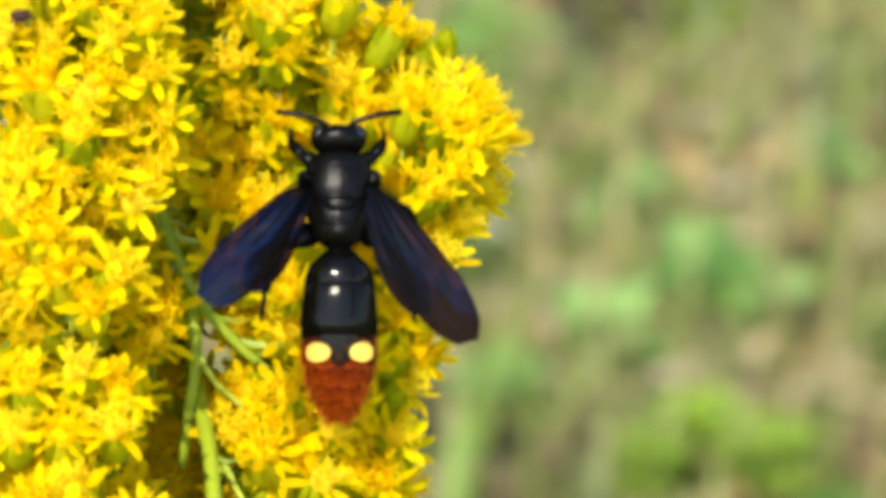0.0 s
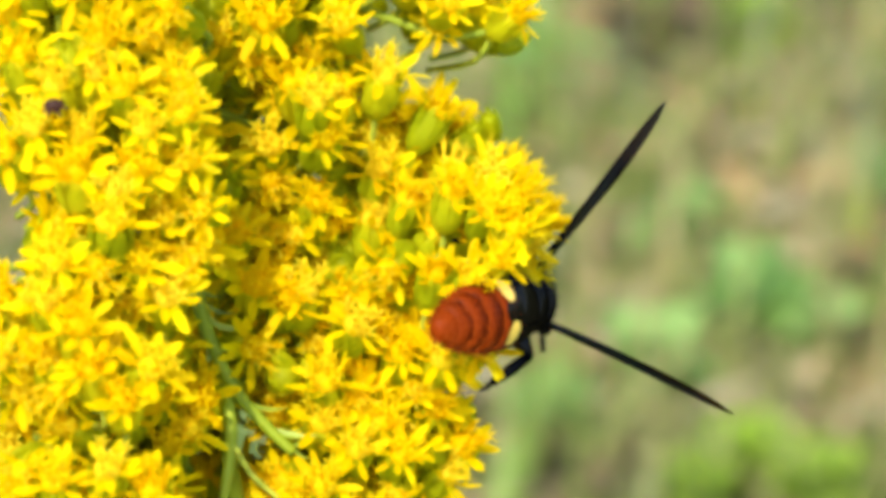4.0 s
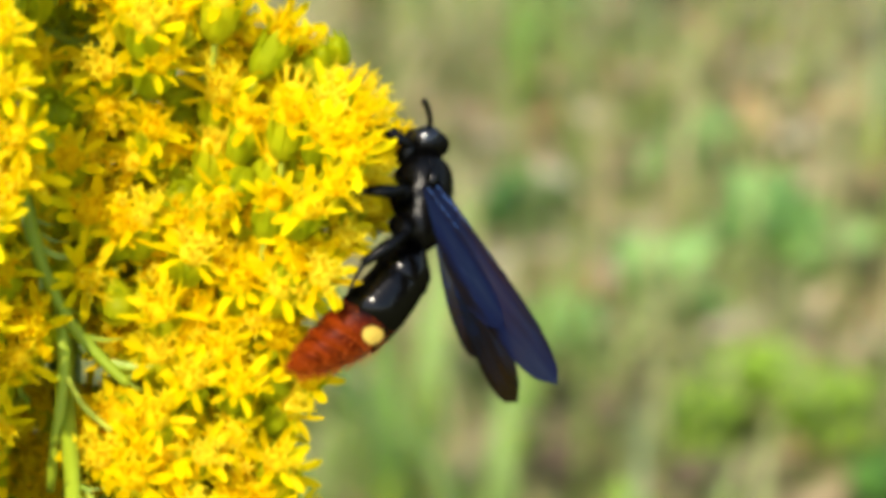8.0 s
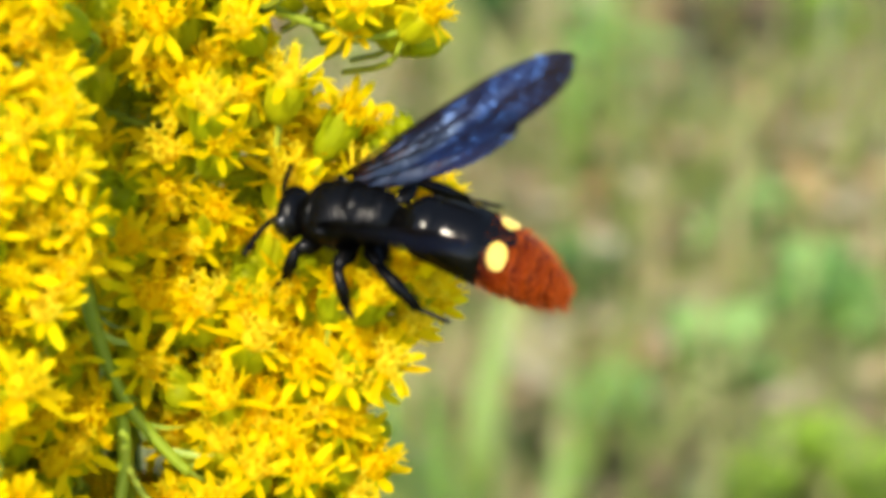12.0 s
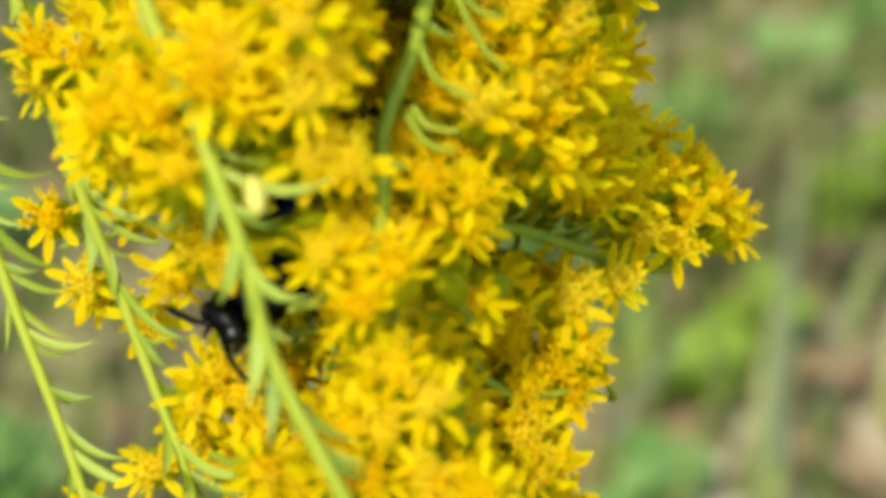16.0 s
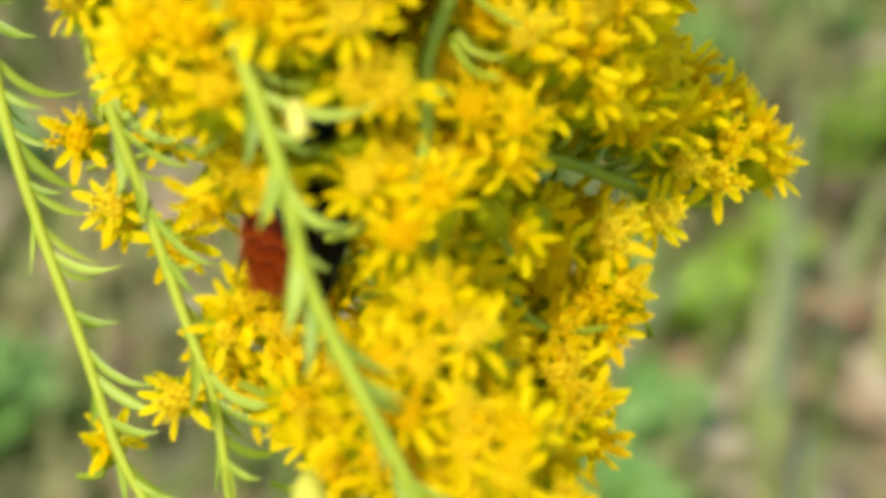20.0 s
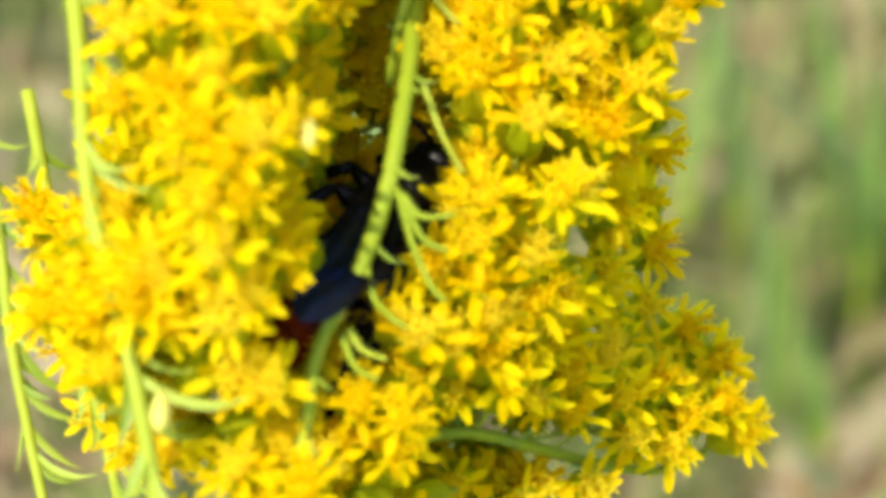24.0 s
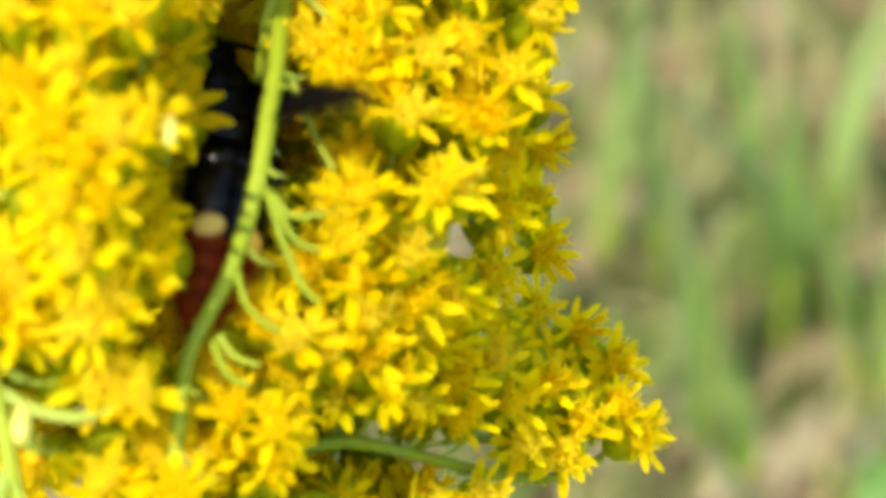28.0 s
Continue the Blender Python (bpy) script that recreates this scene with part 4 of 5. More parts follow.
def hollow(u, v, w):
    """Whether a place lies in a hollow or a notch, or before one of the bare stems."""
    if any((u - a - sa * (w + 3)) ** 2 + (v - b - sb * (w + 3)) ** 2 < r * r for rows in NOTCHES.values() for a, b, sa, sb, r in rows):
        return True
    if any((u - a - sa * (w + 3)) ** 2 + (v - b - sb * (w + 3)) ** 2 < r * r and w < c + 4 for a, b, sa, sb, r, c in HOLLOWS):
        return True
    return any((u - a) ** 2 + (v - b) ** 2 < (3.2 if b > 4 else 7.0) and c - 9 < w < c + 1.5 for a, b, c in BARE)


def at(u, v, w):
    return Vector((u * MM, v * MM, -w * MM))


def petal_mesh(name, length, width, curl, notch):
    verts, faces, segs = [], [], 5
    for i in range(segs + 1):
        t = i / segs
        w = width * 0.5 * (0.42, 0.68, 0.92, 1.0, 0.86, 0.42)[i]
        for s in (-1, 0, 1):
            verts.append((s * w, length * t - notch * (s != 0) * (i == segs), curl * length * t * t + 0.16 * w * s * s))
    for i in range(segs):
        for j in (0, 1):
            a = i * 3 + j
            faces.append((a, a + 1, a + 4, a + 3))
    return verts, faces


PETALS = [petal_mesh("ray_petal", 2.45 * MM, 0.76 * MM, c, n * MM) for c, n in ((-0.12, 0.1), (0.10, 0.16), (-0.3, 0.05), (0.22, 0.12))]
PETAL_ME = [mesh_of("ray_petal", *p, mat_petal) for p in PETALS]


def disc_pieces(seed):
    """Five to eight tube florets with open lobes and a style each."""
    rnd = random.Random(seed)
    dome = blob((0, 0, 0), (1.05 * MM, 1.05 * MM, 0.95 * MM), 5, 8)
    out = [dome]
    for k in range(rnd.randint(6, 8)):
        a, r = k * 2.4, 0.34 * MM * math.sqrt(k)
        base = Vector((r * math.cos(a), r * math.sin(a), -0.3 * MM))
        d = Vector((0.45 * r * math.cos(a) / (0.5 * MM) * 0.5, 0.45 * r * math.sin(a) / (0.5 * MM) * 0.5, 1)).normalized()
        h = rnd.uniform(1.3, 2.3) * MM
        out.append(tube([base, base + d * h * 0.7, base + d * h], [0.13 * MM, 0.19 * MM, 0.30 * MM], 5, False))
        top = base + d * h
        for j in range(5):
            b = 2 * math.pi * j / 5
            o = Vector((math.cos(b), math.sin(b), 0.15))
            s = Vector((-math.sin(b), math.cos(b), 0)) * 0.13 * MM
            out.append(([top + o * 0.26 * MM - s, top + o * 0.26 * MM + s, top + o * 0.85 * MM + d * 0.15 * MM], [(0, 1, 2)]))
        out.append(tube([top - d * 0.3 * MM, top + d * rnd.uniform(0.4, 0.9) * MM], [0.09 * MM, 0.06 * MM], 4))
    return joined(out)


DISCS = [disc_pieces(s) for s in (1, 2, 3)]
DISC_ME = [mesh_of("flower_disc", *d, mat_disc) for d in DISCS]


def cup_pieces():
    """The green cup under a head: a tapered body wrapped in overlapping bracts."""
    out = []
    v, f = lathe([(-4.2 * MM, 0.32 * MM), (-3.8 * MM, 0.80 * MM), (-3.0 * MM, 1.25 * MM), (-2.0 * MM, 1.36 * MM), (-0.9 * MM, 1.18 * MM), (-0.2 * MM, 0.95 * MM)], 11)
    out.append(([(x, z, y) for x, y, z in v], [tuple(reversed(q)) for q in f]))
    for row, (z0, n, ln) in enumerate(((-3.4, 6, 1.8), (-2.4, 7, 2.2), (-1.6, 8, 2.2))):
        for k in range(n):
            a = 2 * math.pi * (k + 0.5 * row) / n
            o, s = Vector((math.cos(a), math.sin(a), 0)), Vector((-math.sin(a), math.cos(a), 0))
            r = (0.98, 1.38, 1.36)[row] * MM
            b = o * r + Vector((0, 0, z0 * MM))
            t = Vector((0, 0, ln * MM)) + o * 0.12 * MM
            out.append(([b - s * 0.36 * MM, b + s * 0.36 * MM, b + t * 0.6 + s * 0.32 * MM + o * 0.06 * MM, b + t - o * 0.12 * MM, b + t * 0.6 - s * 0.32 * MM + o * 0.06 * MM], [(0, 1, 2, 4), (4, 2, 3)]))
    return joined(out)


CUP = cup_pieces()
CUP_ME = mesh_of("flower_head", *CUP, mat_bract)


def facing(u, v, w, nx, ny, twist=0.0):
    """The plume-space pose of a head at a place, with its face turned to (nx, ny)."""
    n = Vector((nx, ny, math.sqrt(max(0.04, 1 - nx * nx - ny * ny)))).normalized()
    return Matrix.Translation(at(u, v, w)) @ n.to_track_quat("Z", "Y").to_matrix().to_4x4() @ pose(0, 0, 0, 0, 0, twist)


def ray_poses(rnd):
    """Poses of a head's ray petals: a loose, uneven wheel."""
    n = rnd.randint(8, 11)
    for k in range(n):
        az = 360 * k / n + rnd.uniform(-14, 14)
        s = rnd.uniform(0.78, 1.12)
        yield pose(0, 0, -0.25 * MM, 0, 0, az) @ pose(0, 0.75 * MM, 0, rnd.uniform(-4, 52), rnd.uniform(-30, 30), 0) @ Matrix.Diagonal((s, s, s, 1))


LINES = {}


def stems():
    for name, r, pts in STEMS:
        line = smooth_line([at(*p) for p in pts], 6)
        LINES.setdefault(name, line)
        n = len(line)
        radii = [r * MM * (1.08 - 0.45 * i / n) for i in range(n)]
        v, f = tube(line, radii, 8)
        part("branch", mesh_of("branch", v, f, mat_stem), None, plant, m=IN_PLANT)
    line = smooth_line([at(-16, 95, 17), at(-14, 40, 18), at(-11, 0, 17), at(-8, -45, 16)], 6)
    low = IN_PLANT @ line[-1]
    line = [IN_PLANT @ p for p in line] + smooth_line([low + Vector((0.002, 0.004, -0.04)), low * 0.6 + Vector((0, 0, 0.0)), Vector((0.004, 0.0, 0.15)), Vector((0, 0, -0.01))], 6)
    v, f = tube(line, [1.2 * MM + 0.9 * MM * i / len(line) for i in range(len(line))], 9)
    part("main_stem", mesh_of("main_stem", v, f, mat_stalk), None, plant, "upright green-brown main stalk")


stems()


def curved_leaf(name, length, width, bend, back):
    """A narrow leaf that leaves the stem along +y and sweeps round towards +x."""
    verts, faces, n = [], [], 8
    p = Vector((0, 0, 0))
    for i in range(n + 1):
        t = i / n
        a = radians(bend) * t ** 1.3
        d, side = Vector((math.sin(a), math.cos(a), 0)), Vector((math.cos(a), -math.sin(a), 0))
        w = 0.5 * width * (0.5 + 0.9 * math.sin(math.pi * min(1, 0.15 + 0.8 * t))) * (1 - 0.8 * max(0, t - 0.6) / 0.4)
        z = back * length * t * t
        verts += [p - side * w + Vector((0, 0, z + 0.3 * w)), p + Vector((0, 0, z - 0.35 * w)), p + side * w + Vector((0, 0, z + 0.3 * w))]
        p = p + d * (length / n)
    for i in range(n):
        a = 3 * i
        faces += [(a, a + 1, a + 4, a + 3), (a + 1, a + 2, a + 5, a + 4)]
    return mesh_of(name, verts, faces, mat_leaf)


SWEPT_LEAF = [curved_leaf("small_leaf", ln * MM, 0.33 * MM, b, k) for ln, b, k in ((4.4, 65, 0.15), (3.4, 40, -0.1), (5.4, 85, 0.05), (4.0, 100, 0.2), (2.6, 50, 0.3))]
CLOSE_LEAF = [curved_leaf("small_leaf", ln * MM, 0.42 * MM, b, 0.1) for ln, b in ((3.2, 20), (2.6, 35))]


def stem_leaves():
    """Narrow leaves along the bare sides of the drooping branches, swept outwards on one side and close to the stem on the other."""
    rnd = random.Random(8)
    for name, every, size in (("stem_hang", 2, 1.5), ("stem_mid", 2, 1.5), ("stem_front", 2, 1.4), ("stem_a", 4, 0.9), ("stem_fork", 5, 0.8), ("stem_tip_b", 3, 1.2), ("stem_a_top", 4, 0.8), ("stem_top", 4, 0.8)):
        line = LINES[name]
        last = int(len(line) * (0.55 if name == "stem_tip_b" else 1)) - 1
        for i in range(1, last, every):
            d = (line[i + 1] - line[i - 1]).normalized()
            for k in range(2):
                right = rnd.random() < 0.72
                out = Vector((0, 0, 1)).cross(d).normalized() * (1 if right else -1)
                basis = Matrix((out, d, out.cross(d))).transposed().to_4x4()
                start = line[i].lerp(line[i + 1], rnd.random())
                m = Matrix.Translation(start) @ basis @ pose(0, 0, 0, 0, rnd.uniform(-65, 65), 0) @ pose(0, 0, 0, rnd.uniform(-18, 18), 0, -rnd.uniform(12, 38) if right else -rnd.uniform(4, 14))
                s = size * rnd.uniform(0.6, 1.3)
                part("leaf", rnd.choice(SWEPT_LEAF if right else CLOSE_LEAF), None, plant, m=IN_PLANT @ m @ Matrix.Diagonal((s, s, s, 1)))


stem_leaves()


def pedicel(rnd, m, length):
    """A thin curved stalk from behind a head back into the plume, in plume space."""
    a = m @ Vector((0, 0, -3.8 * MM))
    n = (m.to_3x3() @ Vector((0, 0, 1))).normalized()
    end = a - n * length * 0.5 + Vector((-0.35 * length, -0.25 * length * rnd.uniform(-0.4, 1), -0.6 * length))
    return tube(smooth_line([a, a - n * length * 0.35 + Vector((0, -0.1 * length, 0)), end], 3), [0.24 * MM, 0.25 * MM, 0.26 * MM, 0.27 * MM, 0.28 * MM, 0.3 * MM, 0.3 * MM], 5, False)


def neighbours():
    """More heads of each branch, close beside and a little behind the leading ones."""
    rnd = random.Random(9)
    all_heads = [h for rows in HEADS.values() for h in rows]
    have = [h[:3] for h in all_heads]
    for u, v, w, nx, ny in all_heads + all_heads:
        if rnd.random() < 0.12 or w > 12:
            continue
        a, r = rnd.uniform(0, 6.28), rnd.uniform(2.6, 3.6)
        q = (u + r * math.cos(a) * (0.4 if math.cos(a) > 0 else 1), v + r * math.sin(a), w + rnd.uniform(0.8, 3.5))
        if (q[0] < -23 and q[1] < 10 and rnd.random() < 0.7) or hollow(*q) or any((q[0] - p[0]) ** 2 + (q[1] - p[1]) ** 2 + 0.5 * (q[2] - p[2]) ** 2 < 4.6 for p in have):
            continue
        have.append(q)
        yield (*q, nx + rnd.uniform(-0.2, 0.2), ny + rnd.uniform(-0.15, 0.25))


def heads():
    rnd = random.Random(3)
    stalks = []
    for name, rows in (*HEADS.items(), ("neighbours", list(neighbours()))):
        for u, v, w, nx, ny in rows:
            s = rnd.uniform(0.92, 1.12)
            m = facing(u, v, w, nx + rnd.uniform(-0.12, 0.12), ny + rnd.uniform(-0.1, 0.1), rnd.uniform(0, 360)) @ Matrix.Diagonal((s, s, s, 1))
            head = part("flower_head", CUP_ME, None, plant, m=IN_PLANT @ m)
            part("flower_disc", rnd.choice(DISC_ME), None, head)
            for p in ray_poses(rnd):
                part("ray_petal", rnd.choice(PETAL_ME), None, head, m=p)
            stalks.append(pedicel(rnd, m, rnd.uniform(4, 8) * MM))
    v, f = joined(stalks)
    part("pedicel_mass", mesh_of("pedicel_mass", v, f, mat_stem), None, plant, "thin green flower stalks", IN_PLANT)
    plant.children[-1]["kind"] = "stuff"


heads()


def filler():
    """Heads deeper in the plume, seen only in the gaps between the front ones."""
    rnd = random.Random(21)
    front = [(u, v, w) for rows in HEADS.values() for u, v, w, _, _ in rows]
    cups, rays, discs, stalks = [], [], [], []

    def put(store, geo, m):
        v, f = geo
        store.append(([m @ Vector(q) for q in v], f))

    seeds = []
    for u, v, w in front:
        for _ in range(2):
            du, dv, dw = rnd.gauss(-2.5, 3), rnd.gauss(0, 3.2), rnd.uniform(3, 8)
            if du < 1.0:
                seeds.append((u + du, v + dv, w + dw))
    for k in range(9000):
        u, v = rnd.uniform(-34, 14), rnd.uniform(-42, 62)
        near = [p for p in front if (p[0] - u) ** 2 + (p[1] - v) ** 2 < 49 and p[2] < 14]
        if len(near) >= 3 and any(p[0] > u + 2.0 for p in near) and any(p[0] < u for p in near):
            depths = sorted(p[2] for p in near)
            w = rnd.uniform(4, 15) if k % 4 == 0 else depths[len(depths) // 2] + rnd.uniform(0.5, 6)
            # the stretch over which the wasp walks stays open
            if not (w < -6 and -9 < u < 12 and 18 < v < 44) and not (u > -7 and v < -8 and k % 2):
                seeds.append((u, v, w))
    have = list(front)
    for u, v, w in seeds:
        if (u < -23 and v < 10 or -10 < u < 8 and v > 38) and rnd.random() < 0.6:
            continue
        if hollow(u, v, w) or any((u - a) ** 2 + (v - b) ** 2 + 0.6 * (w - c) ** 2 < 6.5 for a, b, c in have):
            continue
        have.append((u, v, w))
        s = rnd.uniform(0.85, 1.05)
        m = facing(u, v, w, rnd.uniform(-0.6, 0.6), rnd.uniform(-0.6, 0.7), rnd.uniform(0, 360)) @ Matrix.Diagonal((s, s, s, 1))
        if u < 4:
            stalks.append(pedicel(rnd, m, rnd.uniform(4, 6) * MM))
        put(cups, CUP, m)
        side = [p for p in front if abs(p[1] - v) < 5 and p[2] < w + 1]
        if rnd.random() < 0.4 and any(2 < p[0] - u < 9 for p in side) and any(2 < u - p[0] < 9 for p in side):
            for k in range(3):
                put(cups, CUP, m @ pose(rnd.uniform(-2, 2) * MM, rnd.uniform(-2, 2) * MM, rnd.uniform(-2, 1) * MM, rnd.uniform(-40, 40), rnd.uniform(-40, 40), 0) @ Matrix.Diagonal((0.55, 0.55, 0.7, 1)))
            continue
        put(discs, rnd.choice(DISCS), m)
        for p in ray_poses(rnd):
            put(rays, rnd.choice(PETALS), m @ p)
    for name, store, mat, lab in (("inner_cup_mass", cups, mat_bract_far, "green cups of the inner flower heads"), ("inner_petal_mass", rays, mat_petal_far, "yellow petals of the inner flower heads"), ("inner_disc_mass", discs, mat_disc_far, "orange-yellow centres of the inner flower heads"), ("inner_stalk_mass", stalks, mat_stem, "thin green inner flower stalks")):
        v, f = joined(store)
        ob = part(name, mesh_of(name, v, f, mat), None, plant, lab, IN_PLANT)
        ob["kind"] = "stuff"


filler()


def buds():
    v1, f1 = lathe([(-2.6 * MM, 0.3 * MM), (-1.8 * MM, 0.95 * MM), (0, 1.25 * MM), (1.6 * MM, 0.95 * MM), (2.6 * MM, 0.35 * MM)], 10)
    me = mesh_of("flower_bud", v1, f1, mat_bud)
    for u, v, w, turn, s in BUDS:
        part("flower_bud", me, None, plant, "pale swollen flower bud", IN_PLANT @ Matrix.Translation(at(u, v, w)) @ pose(0, 0, 0, -30, 0, turn) @ Matrix.Diagonal((s, s, s, 1)))


def withered():
    rnd = random.Random(2)
    pieces = [blob((0, 0, 0), (0.75 * MM, 0.5 * MM, 0.5 * MM), 5, 8)]
    for _ in range(5):
        a = rnd.uniform(0, 6.28)
        o = Vector((math.cos(a), math.sin(a), 0.3))
        pieces.append(tube([o * 0.2 * MM, o * rnd.uniform(0.7, 1.1) * MM], [0.16 * MM, 0.1 * MM], 5))
    part("withered_floret", mesh_of("withered_floret", *joined(pieces), mat_withered), None, plant, "small dark brown withered floret", IN_PLANT @ Matrix.Translation(at(-22.0, 41.4, -24.5)))


withered()
BUDS = [(-13.2, 5.0, -22, 10, 0.42), (-20.6, -13.2, -23.5, 10, 0.55), (-20.0, -36.5, -20, 5, 1.0)]
buds()


# ---- the wasp: body space x right, y ahead, z up from its back, in metres ----
def hairs(spots, length, material, name, parent, label, seed):
    rnd = random.Random(seed)
    pieces = []
    for p, d in spots:
        d = (Vector(d).normalized() + Vector((rnd.uniform(-0.5, 0.5), rnd.uniform(-0.5, 0.5), rnd.uniform(-0.5, 0.5)))).normalized()
        ln = length * rnd.uniform(0.6, 1.2)
        s = d.orthogonal().normalized() * 0.022 * MM
        q = Vector(p)
        pieces.append(([q - s, q + s, q + d * ln], [(0, 1, 2)]))
    v, f = joined(pieces)
    ob = part(name, mesh_of(name, v, f, material), None, parent, label)
    ob["kind"] = "stuff"


def wasp():
    rnd = random.Random(77)
    body = tagged(new("wasp"), "blue-winged wasp, black with rust-red tail and two cream spots", "wasp")
    mm = lambda v: tuple(q * MM for q in v)
    scaled = lambda g: ([mm(q) for q in g[0]], g[1])
    # thorax: collar, back, shield and rear slope
    v, f = joined([lathe([(3.3, 0.85), (3.1, 1.65), (2.6, 2.25), (1.8, 2.62), (0.7, 2.78), (-0.5, 2.66), (-1.0, 2.42), (-1.15, 2.47), (-2.2, 2.34), (-3.3, 1.9), (-4.0, 1.15), (-4.2, 0.65)], 22, 0.84), blob((0, -1.0, 1.35), (1.5, 0.95, 0.95), 7, 14), blob((0, 1.2, 0.55), (1.7, 1.7, 1.75), 8, 16), blob((0, 0.4, -1.3), (1.9, 2.4, 1.3), 8, 14), blob((0, -2.9, 0.2), (1.5, 1.1, 1.6), 8, 14)])
    thorax = part("thorax", mesh_of("thorax", *scaled((v, f)), mat_black), None, body)
    spots = []
    for _ in range(520):
        a, b = rnd.uniform(0, 6.28), rnd.uniform(-0.9, 0.9)
        d = (math.cos(a) * math.sqrt(1 - b * b), b, math.sin(a) * math.sqrt(1 - b * b))
        spots.append((mm((d[0] * 2.7, -0.4 + d[1] * 3.6, d[2] * 2.5)), d))
    hairs(spots, 0.55 * MM, mat_hair_dark, "hair", thorax, "short black hair", 5)
    # raised rims across the back: collar, rear of the back, shield
    for y, r, half in ((2.35, 2.42, 75), (-0.25, 2.72, 60), (-2.15, 2.38, 55)):
        line = [(r * math.sin(radians(a)), y - 0.35 * math.cos(radians(a)), 0.84 * r * math.cos(radians(a))) for a in np.linspace(-half, half, 15)]
        part("ridge", mesh_of("ridge", *scaled(tube(line, [0.07 + 0.10 * math.sin(math.pi * i / 14) for i in range(15)], 7)), mat_gloss), None, thorax)
    for s in (-1, 1):
        part("wing_base", mesh_of("wing_base", *scaled(blob((s * 2.6, 0.9, 1.0), (0.6, 0.8, 0.5), 6, 10)), mat_gloss), None, thorax)
    # head
    v, f = joined([blob((0, 0.1, 0), (2.1, 1.15, 1.75), 9, 18), blob((0, 0.9, -0.9), (1.15, 0.8, 1.0), 7, 12)])
    head = part("head", mesh_of("head", *scaled((v, f)), mat_black), None, body, m=pose(0, 4.0 * MM, 0.1 * MM, -15, 0, 0))
    for s in (-1, 1):
        part("eye", mesh_of("eye", *scaled(blob((s * 1.45, 0.45, 0.05), (0.72, 0.85, 1.2), 9, 14)), mat_eye), None, head, "dark shiny compound eye")
        line = smooth_line([(s * 0.6, 0.9, 0.2), (s * 1.2, 1.4, 0.6), (s * 2.7, 1.9, 0.8), (s * 4.7, 2.3, 0.7)], 5)
        radii = [0.15 + 0.05 * (i % 2) + 0.05 * min(1, i / 6) for i in range(len(line))]
        part("antenna", mesh_of("antenna", *scaled(tube(line, radii, 7)), mat_black), None, head, "short thick black antenna")
        line = smooth_line([(s * 0.7, 1.2, -1.6), (s * 0.6, 1.8, -2.0), (s * 0.05, 2.0, -2.2)], 4)
        part("mandible", mesh_of("mandible", *scaled(tube(line, [0.3, 0.29, 0.28, 0.27, 0.26, 0.22, 0.18, 0.14, 0.1], 6)), mat_gloss), None, head)
    # abdomen: its joint to the thorax is its origin, the segments telescope backwards
    waist = part("abdomen", mesh_of("abdomen", *scaled(lathe([(0.9, 0.5), (0.2, 0.8), (-0.4, 1.5), (-1.2, 2.35), (-2.4, 2.68), (-2.6, 2.5)], 20, 0.85)), mat_gloss), None, body, "black front segment")
    segs = [(-2.3, -6.6, 2.60, 2.86, mat_gloss, "glossy black segment"), (-6.3, -8.7, 2.80, 2.74, mat_rust, "rust-red segment with black front and cream spots"), (-8.45, -10.1, 2.64, 2.38, mat_rust, "rust-red segment"), (-9.9, -11.2, 2.29, 1.95, mat_rust, "rust-red segment"), (-11.05, -12.1, 1.86, 1.40, mat_rust, "rust-red segment"), (-11.95, -12.9, 1.32, 0.62, mat_rust, "rust-red tail segment")]
    for k, (y0, y1, r0, r1, mat, lab) in enumerate(segs):
        bend = lambda y: -0.026 * max(0, -y - 2) ** 2
        prof = [(y0, r0 * 0.93), (y0 - 0.15, r0), (0.7 * y0 + 0.3 * y1, 0.65 * r0 + 0.35 * r1 + 0.06), (0.3 * y0 + 0.7 * y1, 0.3 * r0 + 0.7 * r1 + 0.14), (y1 + 0.12, r1 + 0.08), (y1, r1 * 0.9)]
        v, f = lathe(prof, 20, 0.82)
        v = [(x, y, z + bend(y)) for x, y, z in v]
        seg = part("abdomen_segment", mesh_of("abdomen_segment", *scaled((v, f)), mat), None, waist, lab)
        if k == 1:
            for s in (-1, 1):
                grid, quads = [], []
                for i in range(7):
                    for j in range(7):
                        a, b = (i - 3) / 3, (j - 3) / 3
                        q = math.hypot(a, b)
                        k2 = max(abs(a), abs(b)) / q if q > 0 else 1
                        a, b = a * k2, b * k2
                        ang = s * radians(36) + s * a * radians(22)
                        y = -7.65 + b * 0.72
                        r = 2.99
                        grid.append((r * math.sin(ang), y, 0.82 * r * math.cos(ang) + bend(y)))
                for i in range(6):
                    for j in range(6):
                        p = i * 7 + j
                        quads.append((p, p + 1, p + 8, p + 7))
                part("cream_spot", mesh_of("cream_spot", *scaled((grid, quads)), mat_spot), None, seg, "cream-yellow round spot")
        if k >= 1:
            spots = []
            for _ in range(260):
                a, y = rnd.uniform(0, 6.28), rnd.uniform(y1, y0)
                t = (y - y0) / (y1 - y0)
                r = r0 + (r1 - r0) * t
                spots.append((mm((r * math.cos(a), y, 0.82 * r * math.sin(a) + bend(y))), (math.cos(a), -1.3, math.sin(a))))
            hairs(spots, 0.75 * MM, mat_hair_gold, "hair", seg, "short golden hair", 60 + k)
    # black saddle that runs back from the front segments along the middle of the third
    saddle, quads = [], []
